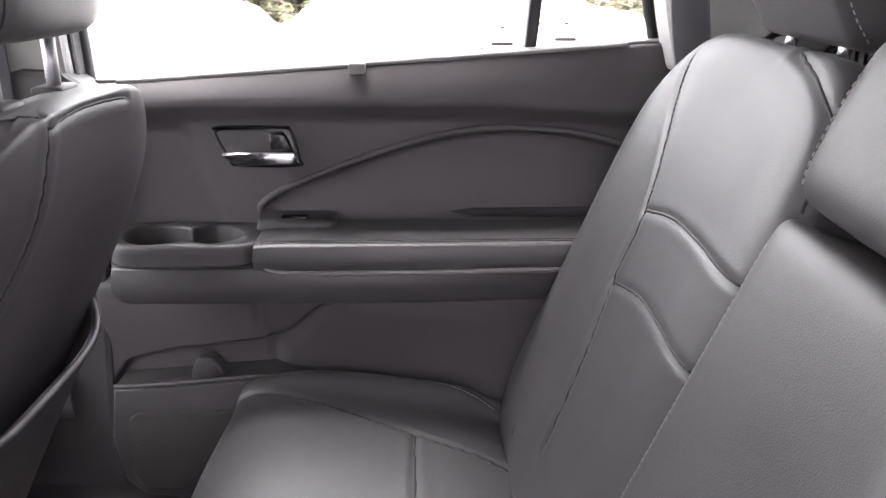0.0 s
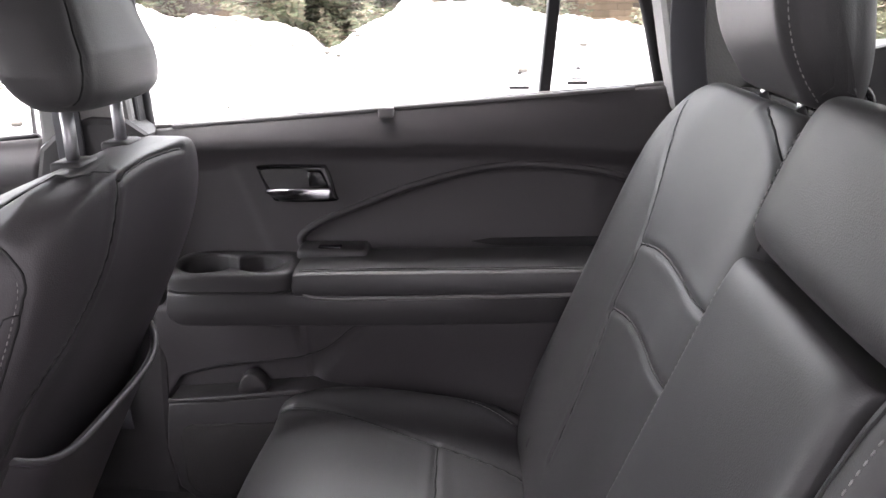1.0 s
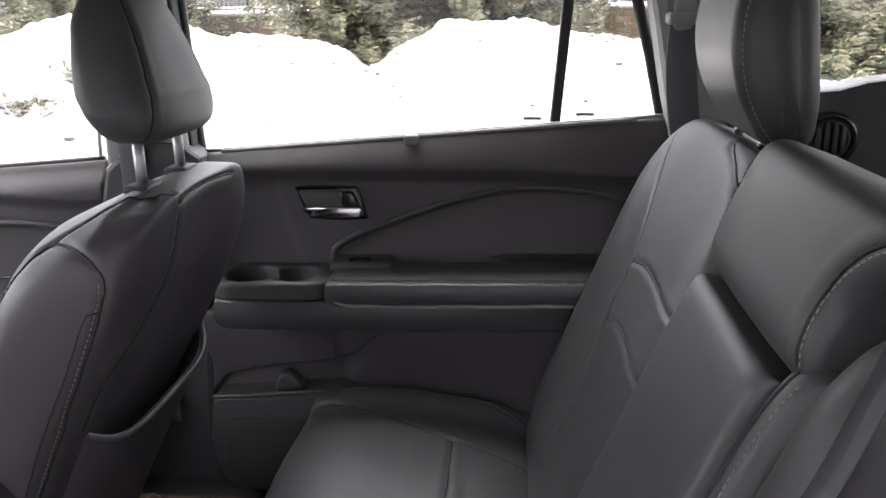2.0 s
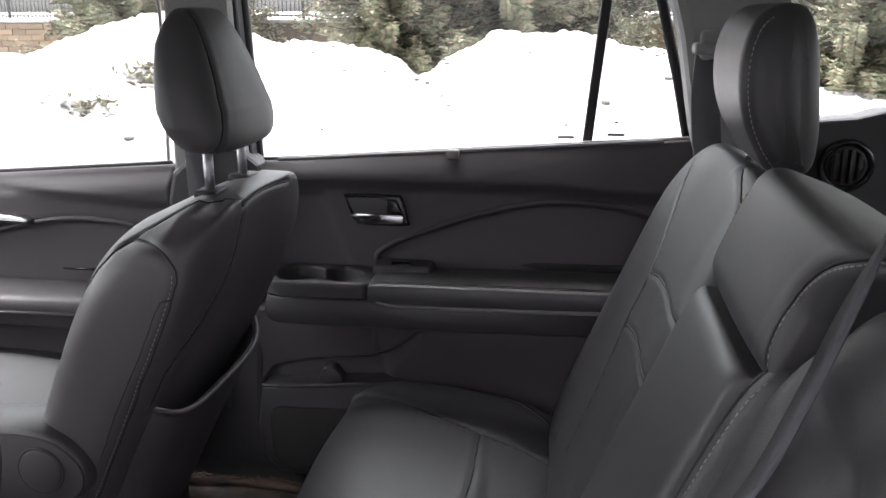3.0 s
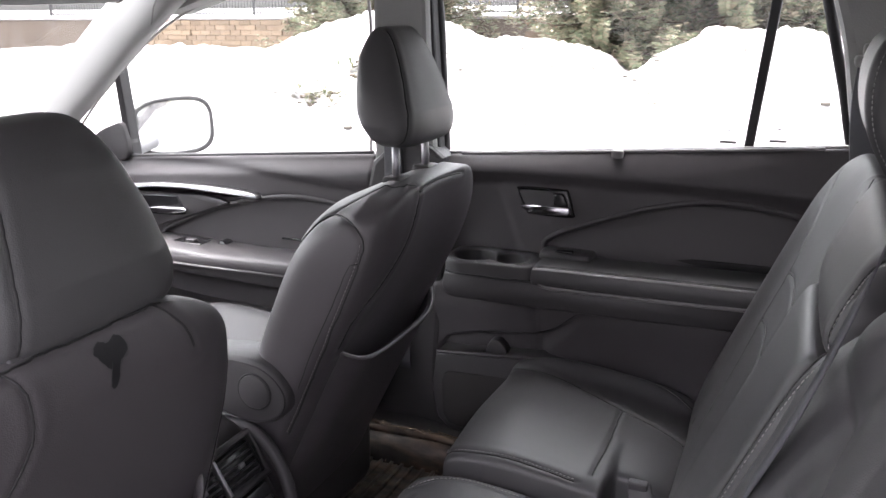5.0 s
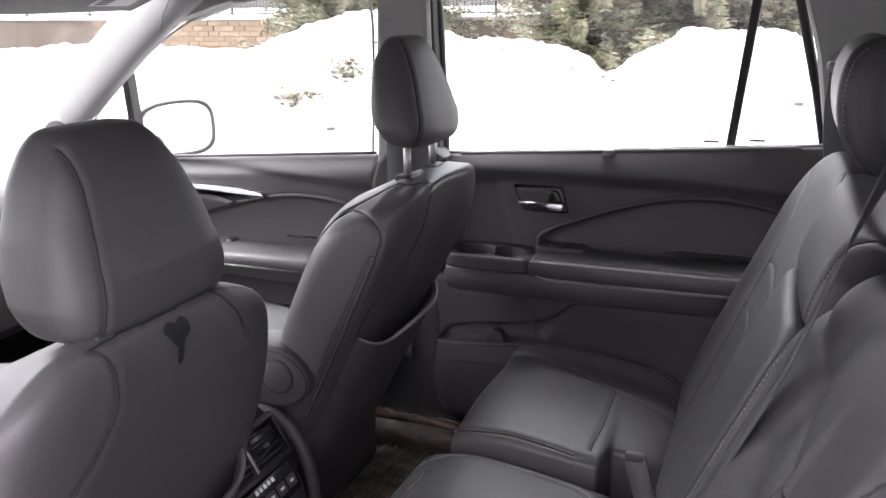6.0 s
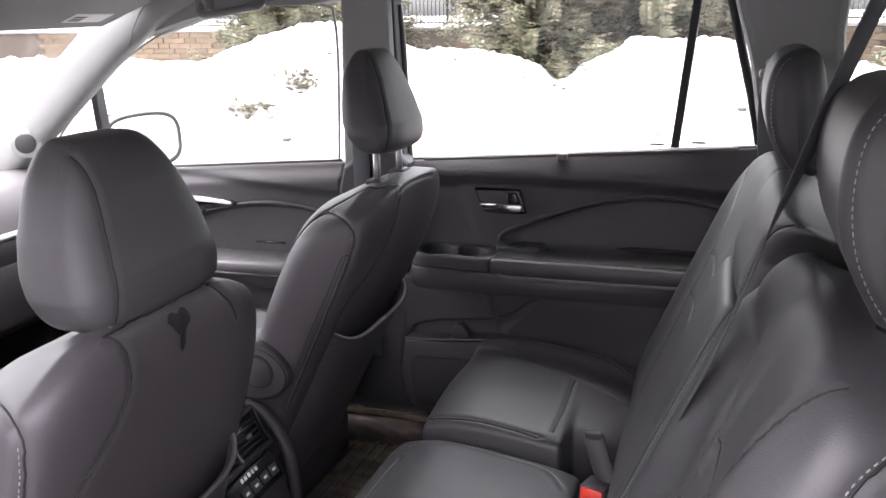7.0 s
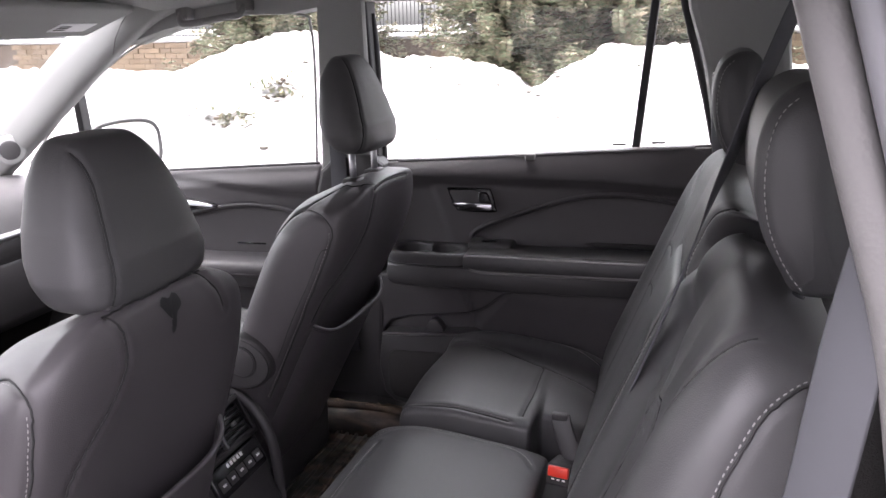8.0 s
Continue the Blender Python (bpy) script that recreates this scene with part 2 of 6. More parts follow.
def pillow(base, nrm, T, back=0.01, n=5.0, m=5.0, nu=60, nv=60, extra=None, rnd=0.25):
    """A stuffed pad over a sheet base(e, z), e and z from -1 to 1, thick T along nrm and back against it, rounded at the rim."""
    e = np.sin(np.pi / 2 * np.linspace(-1, 1, nu)) * 0.6 + np.linspace(-1, 1, nu) * 0.4
    z = np.sin(np.pi / 2 * np.linspace(-1, 1, nv)) * 0.6 + np.linspace(-1, 1, nv) * 0.4
    E, Z = np.meshgrid(e, z, indexing="ij")
    rim = np.clip(1 - np.abs(E) ** n, 0, 1) ** (1 / n) * np.clip(1 - np.abs(Z) ** m, 0, 1) ** (1 / m)
    E2, Z2 = E * np.sqrt(1 - rnd * Z**2 / 2), Z * np.sqrt(1 - rnd * E**2 / 2)
    B = base(E2, Z2)
    nrm = np.asarray(nrm, float)
    add = 0 if extra is None else extra(E2, Z2) * rim
    front = B + (T * rim + add)[..., None] * nrm
    rear = B - (back * rim)[..., None] * nrm
    V = front.reshape(-1, 3).tolist()
    num = -np.ones((nu, nv), int)
    for i in range(nu):
        for j in range(nv):
            if i in (0, nu - 1) or j in (0, nv - 1):
                num[i, j] = i * nv + j
            else:
                num[i, j] = len(V)
                V.append(rear[i, j])
    F = []
    for i in range(nu - 1):
        for j in range(nv - 1):
            a = i * nv + j
            F.append((a, a + 1, a + nv + 1, a + nv))
            F.append((num[i, j], num[i + 1, j], num[i + 1, j + 1], num[i, j + 1]))
    return Skin(V, F)


def bump_at(v, c, w):
    return np.exp(-(((v - c) / w) ** 2))


def loft(section, count, n_theta=150, power=4.0, ends=(7.0, 7.0), extra=None):
    """A stuffed body: section(q), q from 0 to 1, gives its middle, its width and depth directions, half width, depth in front and behind.
    Each cross-section is a rounded rectangle; the body closes in a rounded way at both ends."""
    q = 0.5 + 0.5 * (0.55 * np.sin(np.pi / 2 * np.linspace(-1, 1, count)) + 0.45 * np.linspace(-1, 1, count))
    th = np.linspace(0, 2 * np.pi, 2000, endpoint=False)
    V, F = [], []
    for k in q:
        mid, wide, deep, hw, df, db = section(k)
        z = 2 * k - 1
        m = ends[1] if z > 0 else ends[0]
        shrink = max(1e-4, 1 - abs(z) ** m) ** (1 / m)
        e = np.sign(np.cos(th)) * np.abs(np.cos(th)) ** (2 / power) * hw
        w = np.sign(np.sin(th)) * np.abs(np.sin(th)) ** (2 / power)
        w = np.where(w > 0, w * df, w * db)
        if extra is not None:
            w = w + np.where(np.sin(th) > 0, extra(e / hw, z) * np.abs(np.sin(th)) ** 0.3, 0)
        L = np.r_[0, np.cumsum(np.hypot(np.diff(np.r_[e, e[0]]), np.diff(np.r_[w, w[0]])))]
        at = np.linspace(0, L[-1], n_theta, endpoint=False)
        e, w = np.interp(at, L, np.r_[e, e[0]]), np.interp(at, L, np.r_[w, w[0]])
        V.append(mid + (e * (0.35 + 0.65 * shrink))[:, None] * wide + (w * shrink)[:, None] * deep)
    V = np.concatenate(V)
    n = n_theta
    for i in range(count - 1):
        for j in range(n):
            F.append((i * n + j, i * n + (j + 1) % n, i * n + n + (j + 1) % n, i * n + n + j))
    a, b = len(V), len(V) + 1
    V = np.concatenate([V, [V[:n].mean(0)], [V[-n:].mean(0)]])
    for j in range(n):
        F.append((a, (j + 1) % n, j))
        F.append((b, (count - 1) * n + j, (count - 1) * n + (j + 1) % n))
    return Skin(V, F)


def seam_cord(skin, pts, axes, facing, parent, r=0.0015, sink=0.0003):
    """The dark line at the bottom of a seam."""
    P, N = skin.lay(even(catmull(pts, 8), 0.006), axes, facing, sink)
    solid("seam", *tube(P, r, 5), SEAM_GAP, parent)

YC = 0.475  # the car's middle line; x points to its rear, y to the passenger's side


def belt_z(x):
    return 1.283 + 0.072 * x


# ---- car shell ----
def sheet(fn, u, v, thick, axis):
    """A curved board: fn(u, v) gives its inner face, thick metres along axis its outer one."""
    U, W = np.meshgrid(u, v, indexing="ij")
    P = fn(U, W)
    Q = P + np.asarray(axis, float) * thick
    a, b = U.shape
    V = np.concatenate([P.reshape(-1, 3), Q.reshape(-1, 3)])
    k = a * b
    F = []
    for i in range(a - 1):
        for j in range(b - 1):
            q = i * b + j
            F.append((q, q + 1, q + b + 1, q + b))
            F.append((k + q, k + q + b, k + q + b + 1, k + q + 1))
    for i in range(a - 1):
        for j in (0, b - 1):
            q = i * b + j
            F.append((q, q + b, k + q + b, k + q))
    for j in range(b - 1):
        for i in (0, a - 1):
            q = i * b + j
            F.append((q, q + 1, k + q + 1, k + q))
    return V, F


def roof_fn(X, Y):
    t = (Y - YC) / 0.78
    return np.stack([X, Y, 1.745 - 0.05 * np.abs(t) ** 3 - 0.05 * np.clip((-X - 0.6) / 0.6, 0, 1.3) ** 2], -1)


ceiling = tagged(solid("ceiling", *sheet(roof_fn, np.linspace(-1.17, 1.75, 40), np.linspace(-0.31, 1.26, 30), 0.04, (0, 0, 1)), HEADLINER),
                 "grey woven headliner under the car roof", "ceiling", kind="structure")
floor_pan = tagged(solid("floor", *box(-2.1, 1.7, -0.34, 1.29, 0.42, 0.50), CARPET), "dark carpeted car floor", "floor", kind="structure")


def side_wall(sign):
    """Pillars, rail and sill of one side; sign +1 is the passenger's side."""
    def Y(y):
        return y if sign > 0 else 2 * YC - y
    nm = "passenger" if sign > 0 else "driver"
    wall = thing("body_side", (0, Y(1.28), 0.5), "car body side with grey pillar trim and dark sill", "car body", kind="structure")
    rear_top = [(-0.57, 1.665), (-0.54, 1.672), (0.18, 1.672), (0.222, 1.66)]
    rail = [(-1.16, 1.76), (1.7, 1.76), (1.7, 1.66), (0.9, 1.66), (0.22, 1.672), (-0.56, 1.672), (-0.70, 1.66), (-0.80, 1.645), (-1.005, 1.645), (-1.185, 1.61), (-1.33, 1.568), (-1.37, 1.66)]
    solid("roof_rail", *prism(rail, "y", Y(1.25), Y(1.36), 0.0), HEADLINER, wall, smooth=False)
    pl = catmull([(-1.13, 1.735), (-1.26, 1.685), (-1.432, 1.566), (-1.592, 1.438), (-1.754, 1.308), (-1.99, 1.12)], 6)
    def psec(q):
        i = np.linspace(0, 1, len(pl))
        x, z = np.interp(q, i, pl[:, 0]), np.interp(q, i, pl[:, 1])
        return np.array([x + 0.006, Y(1.225), z - 0.007]), np.array([-0.62, 0, 0.785]), np.array([0, -sign, 0.0]), 0.070 - 0.004 * q, 0.036, 0.06
    ap = loft(psec, 40, 60, power=2.6, ends=(20.0, 20.0))
    solid("front_pillar_trim", ap.V, ap.F, GREYTRIM, wall, "light grey windscreen pillar trim")
    solid("windscreen_seal", *tube([(x - 0.032, Y(1.215), z + 0.041) for x, z in pl], 0.007, 8), RUBBER, wall, "black windscreen edge")
    cap = [(-1.318, 1.545), (-1.300, 1.59), (-1.27, 1.635), (-1.235, 1.672)]
    solid("trim_joint", *tube([(x, Y(1.187 - 0.006 * math.sin(3.1 * i / 3)), z) for i, (x, z) in enumerate(cap)], 0.002, 6), MIDGREY, wall)
    up = [(-0.705, 1.70), (-0.575, 1.70), (-0.570, 1.50), (-0.556, 1.245), (-0.718, 1.225), (-0.712, 1.5)]
    lo = [(-0.528, 1.243), (-0.54, 0.9), (-0.552, 0.62), (-0.50, 0.50), (-0.80, 0.50), (-0.735, 0.9), (-0.718, 1.223)]
    solid("middle_pillar_trim", *prism(up, "y", Y(1.245), Y(1.31), 0.012), GREYTRIM, wall, "grey pillar trim between the doors", smooth=False)
    solid("lower_pillar_trim", *prism(catmull(lo, 4, True), "y", Y(1.235), Y(1.31), 0.012), PLASTIC, wall, "dark scuffed lower pillar trim", smooth=False)
    cp = [(0.25, 1.70), (0.455, 1.70), (0.475, 1.54), (0.50, 1.39), (0.53, 1.33), (0.36, 1.27), (0.328, 1.31), (0.29, 1.50)]
    if sign > 0:
        solid("rear_pillar_trim", *prism(catmull(cp, 5, True), "y", Y(1.20), Y(1.31), 0.02), GREYTRIM, wall, "grey rear pillar trim", smooth=False)
    sill = [(-1.9, 0.40), (0.2, 0.40), (0.2, 0.54), (-0.50, 0.55), (-0.62, 0.56), (-1.9, 0.55)]
    solid("sill", *prism(sill, "y", Y(1.16), Y(1.36), 0.01), PLASTIC, wall, "dark plastic door sill")
    # rear quarter
    fore = 0.36 if sign > 0 else 0.50
    solid("quarter_panel", *prism([(fore, 0.45), (1.7, 0.45), (1.7, 1.47), (1.0, 1.41), (0.70, 1.375), (0.66, 1.37), (0.615, 1.358), (0.545, 1.352), (0.52, 1.365), (fore, 1.30)], "y", Y(1.25), Y(1.33), 0.008), PLASTIC, wall, "dark cargo side panel", smooth=False)
    q = solid("quarter_glass", *prism([(0.47, 1.36), (1.6, 1.40), (1.6, 1.665), (0.44, 1.665)], "y", Y(1.305), Y(1.311)), GLASS, wall, "clear quarter window", smooth=False)
    q.visible_shadow = False
    solid("rear_quarter_skin", *prism([(0.41, 0.45), (2.3, 0.45), (2.35, 1.30), (0.43, 1.27)], "y", Y(1.335), Y(1.40), 0.02), PAINT, wall, "silver painted rear quarter", smooth=False)
    return wall


side_p = side_wall(1)


# ---- seats: rear bench ----
RO, RD, RN = np.array([0.085, 0, 0.763]), np.array([0.38, 0, 0.925]), np.array([-0.925, 0, 0.38])


def back_base(y0, y1, s0, s1, sink=0.07, taper=0.0):
    def f(E, Z):
        y = (y0 + y1) / 2 + (y1 - y0) / 2 * E * (1 - taper * np.clip(Z, 0, 1) ** 2)
        s = (s0 + s1) / 2 + (s1 - s0) / 2 * Z
        return RO + s[..., None] * RD - RN * sink + np.stack([0 * y, y, 0 * y], -1)
    return f


def soft_prism(outline, y0, y1, r, ny=26, cap=8, bulge=0.006, taper=None):
    """A stuffed block: a side outline (x, z) drawn from y0 to y1, with rounded ends that bulge a little."""
    o = np.asarray(outline, float)
    c = o.mean(0)
    k = len(o)
    tan = np.roll(o, -1, 0) - np.roll(o, 1, 0)
    nrm = np.stack([tan[:, 1], -tan[:, 0]], 1)
    nrm /= np.linalg.norm(nrm, axis=1, keepdims=True) + 1e-9
    if ((o - c) * nrm).sum() < 0:
        nrm = -nrm
    inner = o - nrm * r
    rings = []
    for q in np.linspace(0.12, 1, cap):
        rings.append((c + (inner - c) * q, y0 - bulge * (1 - q**2)))
    for w in np.linspace(0, np.pi / 2, 7)[1:]:
        rings.append((o - nrm * r * (1 - np.sin(w)), y0 + r * (1 - np.cos(w))))
    for y in np.linspace(y0 + r, y1 - r, ny)[1:-1]:
        rings.append((o, y))
    for w in np.linspace(np.pi / 2, 0, 7)[:-1]:
        rings.append((o - nrm * r * (1 - np.sin(w)), y1 - r * (1 - np.cos(w))))
    for q in np.linspace(1, 0.12, cap):
        rings.append((c + (inner - c) * q, y1 + bulge * (1 - q**2)))
    V, F = [], []
    for ring, y in rings:
        for x, z in ring:
            w = 1.0 if taper is None else taper(x, z)
            V.append((x, (y0 + y1) / 2 + (y - (y0 + y1) / 2) * w, z))
    for i in range(len(rings) - 1):
        for j in range(k):
            F.append((i * k + j, i * k + (j + 1) % k, i * k + k + (j + 1) % k, i * k + k + j))
    mid = len(V)
    V.append(tuple(np.mean(V[:k], 0)))
    V.append(tuple(np.mean(V[mid - k:mid], 0)))
    for j in range(k):
        F.append((mid, (j + 1) % k, j))
        F.append((mid + 1, mid - k + j, mid - k + (j + 1) % k))
    return Skin(V, F)


def rear_headrest(seat, yc, dx, dz):
    """A rear headrest with its two posts; pale stitching runs round both of its sides."""
    front = np.array([(0.356, 1.350), (0.338, 1.372), (0.318, 1.412), (0.308, 1.455), (0.309, 1.500), (0.322, 1.535), (0.348, 1.553)]) + (dx, dz)
    rear = np.array([(0.378, 1.550), (0.394, 1.520), (0.402, 1.46), (0.408, 1.39), (0.400, 1.350)]) + (dx, dz)
    out = catmull(np.concatenate([front, rear]), 9, True)
    def taper(x, z):
        return 1 - 0.10 * np.clip((z - 1.47 - dz) / 0.08, 0, 1) ** 2 - 0.10 * np.clip((1.42 + 0.0 + dz - z) / 0.08, 0, 1) ** 2
    sk = soft_prism(out, yc - 0.126, yc + 0.126, 0.026, ny=30, taper=taper)
    mid = np.array([0.36 + dx, 1.45 + dz])
    line = mid + (front - mid) * np.array([0.88, 0.95])
    for sg in (-1, 1):
        sk.seam(line, [0, 2], (0, sg, 0), 0.003, 0.003, 0.001)
    head = solid("headrest", sk.V, sk.F, LEATHER, seat, "black leather headrest with pale stitched sides")
    for sg in (-1, 1):
        solid("stitching", *stitches(sk, line, [0, 2], (0, sg, 0), side=0.0045 * sg), THREAD, head, kind="stuff")
    for sg in (-1, 1):
        p = np.array([0.372 + dx, yc + 0.06 * sg, 1.40 + dz])
        d = np.array([0.16, 0, 0.98])
        solid("post", *tube([p, p - d * 0.10], 0.0065, 12), CHROME, seat, "chrome headrest post")
        if yc > 0.5:
            solid("post_guide", *moved(box(-0.013, 0.013, -0.016, 0.016, -0.006, 0.005, 0.003), Matrix.Translation(Vector(p - d * 0.076)) @ Euler((0, 0.25, 0)).to_matrix().to_4x4()), PLASTIC, seat)


def seat_back_outer(seat, y0, y1, out):
    """One outer backrest; out is +1 where the door lies at y1, -1 where it lies at y0."""
    def extra(E, Z):
        o = E * out
        fade = np.clip(1.15 - np.abs(Z) ** 4, 0, 1)
        inner = (0.002 if out > 0 else 0.018) * bump_at(o, -0.78, 0.17) - (0.0 if out > 0 else 0.012) * bump_at(o, -0.40, 0.18)
        return (0.016 * bump_at(o, 0.72, 0.22) + inner) * fade
    Y_ = np.array([0, 1.0, 0])
    def section(q):
        z = 2 * q - 1
        lo, hi = y0, y1
        up = max(0.0, z)
        if out > 0:
            hi -= 0.12 * up**4
            lo += 0.02 * up**3
        else:
            lo += 0.022 * up**4
            hi -= 0.02 * up**3 + 0.035 * max(0.0, (z - 0.35) / 0.65) ** 2
        mid = RO + RD * (-0.02 + (0.658 if out > 0 else 0.668) * q) - RN * 0.055 + Y_ * (lo + hi) / 2
        return mid, Y_, RN, (hi - lo) / 2, 0.055, 0.07
    sk = loft(section, 170, 210, power=6.0, ends=(9.0, 7.0), extra=extra)
    def yy(k):
        return k if out > 0 else 2 * YC - k
    def sz(y, s):
        return (yy(y), RO[2] + s * RD[2])
    side = [sz(1.045, 0.635), sz(1.035, 0.58), sz(1.015, 0.52), sz(0.95, 0.41), sz(0.94, 0.33), sz(0.905, 0.22), sz(0.885, 0.10)]
    h1 = [sz(0.95, 0.41), sz(0.86, 0.428), sz(0.76, 0.432), sz(0.66, 0.425)]
    h2 = [sz(0.937, 0.317), sz(0.84, 0.338), sz(0.75, 0.341), sz(0.66, 0.335)]
    arch = [sz(0.655, 0.50), sz(0.67, 0.57), sz(0.72, 0.605), sz(0.80, 0.625)]
    if out < 0:
        side = [(y - 0.045, z) for y, z in side]
        at = lambda y, s: (y, RO[2] + s * RD[2])
        sk.seam([at(0.26, 0.60), at(0.21, 0.555), at(0.13, 0.515), at(0.06, 0.485)], [1, 2], RN, 0.012, 0.016, 0.004)
        h1 = [at(0.06, 0.485), at(0.045, 0.43), at(0.05, 0.35), at(0.07, 0.25)]
        h2 = [at(0.06, 0.485), at(0.0, 0.478), at(-0.05, 0.46), at(-0.095, 0.43)]
    sk.seam(side, [1, 2], RN, 0.005, 0.0035, 0.0008)
    sk.seam(h1, [1, 2], RN, 0.005, 0.0032, 0.0006)
    sk.seam(h2, [1, 2], RN, 0.005, 0.0032, 0.0006)
    if out > 0:
        sk.seam(arch, [1, 2], RN, 0.004, 0.004, 0.001)
    rim = [(0.408, 1.322), (0.389, 1.324), (0.369, 1.321), (0.354, 1.312), (0.338, 1.296), (0.320, 1.258), (0.303, 1.212), (0.27, 1.13), (0.23, 1.02), (0.19, 0.92)]
    if out < 0:
        rim = [(x + 0.012 * min(1, (x - 0.19) / 0.10), z) for x, z in rim]
    sk.seam(rim, [0, 2], (0, out, 0), 0.004, 0.0035, 0.001)
    bk = solid("backrest", sk.V, sk.F, LEATHER, seat, "black leather backrest with curved cross seams")
    for l in (side, h1, h2, arch)[:4 if out > 0 else 3]:
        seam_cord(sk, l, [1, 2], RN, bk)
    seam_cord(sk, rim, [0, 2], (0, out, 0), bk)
    if out < 0:
        solid("stitching", *stitches(sk, rim, [0, 2], (0, out, 0), side=-0.0035, dash=0.0040, gap=0.0028, r=0.0007, lift=0.0018), THREAD, bk, kind="stuff")
    return sk, sz


def rear_seat_passenger():
    seat = thing("rear_seat", (0.1, 0.93, 0.55), "black leather rear seat section beside the closed door", "car seat", "rear bench")
    seat_back_outer(seat, 0.645, 1.185, 1)
    rear_headrest(seat, 0.825, 0.0, 0.0)
    # cushion
    def base(E, Z):
        x = -0.100 + 0.222 * E
        y = 0.955 + 0.235 * Z + np.clip(-Z, 0, 1) * 0.075 * np.clip((E - 0.36) / 0.06, 0, 1)
        z = 0.735 + 0.0 * E - 0.045 * np.clip(E - 0.2, 0, 1) ** 2
        return np.stack([x, y, z], -1)
    def extra(E, Z):
        return 0.022 * bump_at(Z, 0.80, 0.14) - 0.02 * np.clip(E, 0, 1) + 0.012 * bump_at(E, -0.45, 0.4) + 0.008 * bump_at(Z, -0.2, 0.5)
    up = (0, 0, 1)
    sk = pillow(base, up, 0.062, back=0.12, n=6, m=7, nu=110, nv=110, extra=extra, rnd=0.15)
    bol = [(-0.345, 1.10), (-0.30, 1.115), (-0.20, 1.085), (-0.04, 1.015), (0.06, 0.985), (0.12, 0.965)]
    cross = [(-0.04, 1.015), (-0.037, 0.93), (-0.035, 0.86), (-0.04, 0.76)]
    edge = [(-0.345, 0.76), (-0.27, 0.745), (-0.16, 0.74), (-0.06, 0.735)]
    rim = [(-0.26, 1.172), (-0.20, 1.178), (-0.12, 1.165), (0.0, 1.15), (0.09, 1.12)]
    sk.seam(bol, [0, 1], up, 0.0045, 0.003, 0.0008)
    sk.seam(cross, [0, 1], up, 0.006, 0.0035, 0.001)
    sk.seam(edge, [0, 1], up, 0.004, 0.0035, 0.001)
    sk.seam(rim, [0, 1], up, 0.004, 0.0035, 0.001)
    cu = solid("cushion", sk.V, sk.F, LEATHER, seat, "black leather seat cushion with a raised outer bolster")
    for l in (bol, cross, edge, rim):
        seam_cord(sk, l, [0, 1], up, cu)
    solid("stitching", *stitches(sk, rim, [0, 1], up, side=-0.004, lift=0.0018), THREAD, cu, kind="stuff")
    solid("stitching", *stitches(sk, edge, [0, 1], up, side=0.004, r=0.0009, lift=0.0015), THREAD, cu, kind="stuff")
    solid("seat_base", *box(-0.30, 0.14, 0.74, 1.16, 0.505, 0.66, 0.02), PLASTIC, seat)
    solid("seat_shell", *moved(box(-0.03, 0.03, 0.66, 1.17, -0.05, 0.60, 0.02), Matrix.Translation((0.21, 0, 0.76)) @ Euler((0, 0.39, 0)).to_matrix().to_4x4()), CARPET, seat)
    return seat


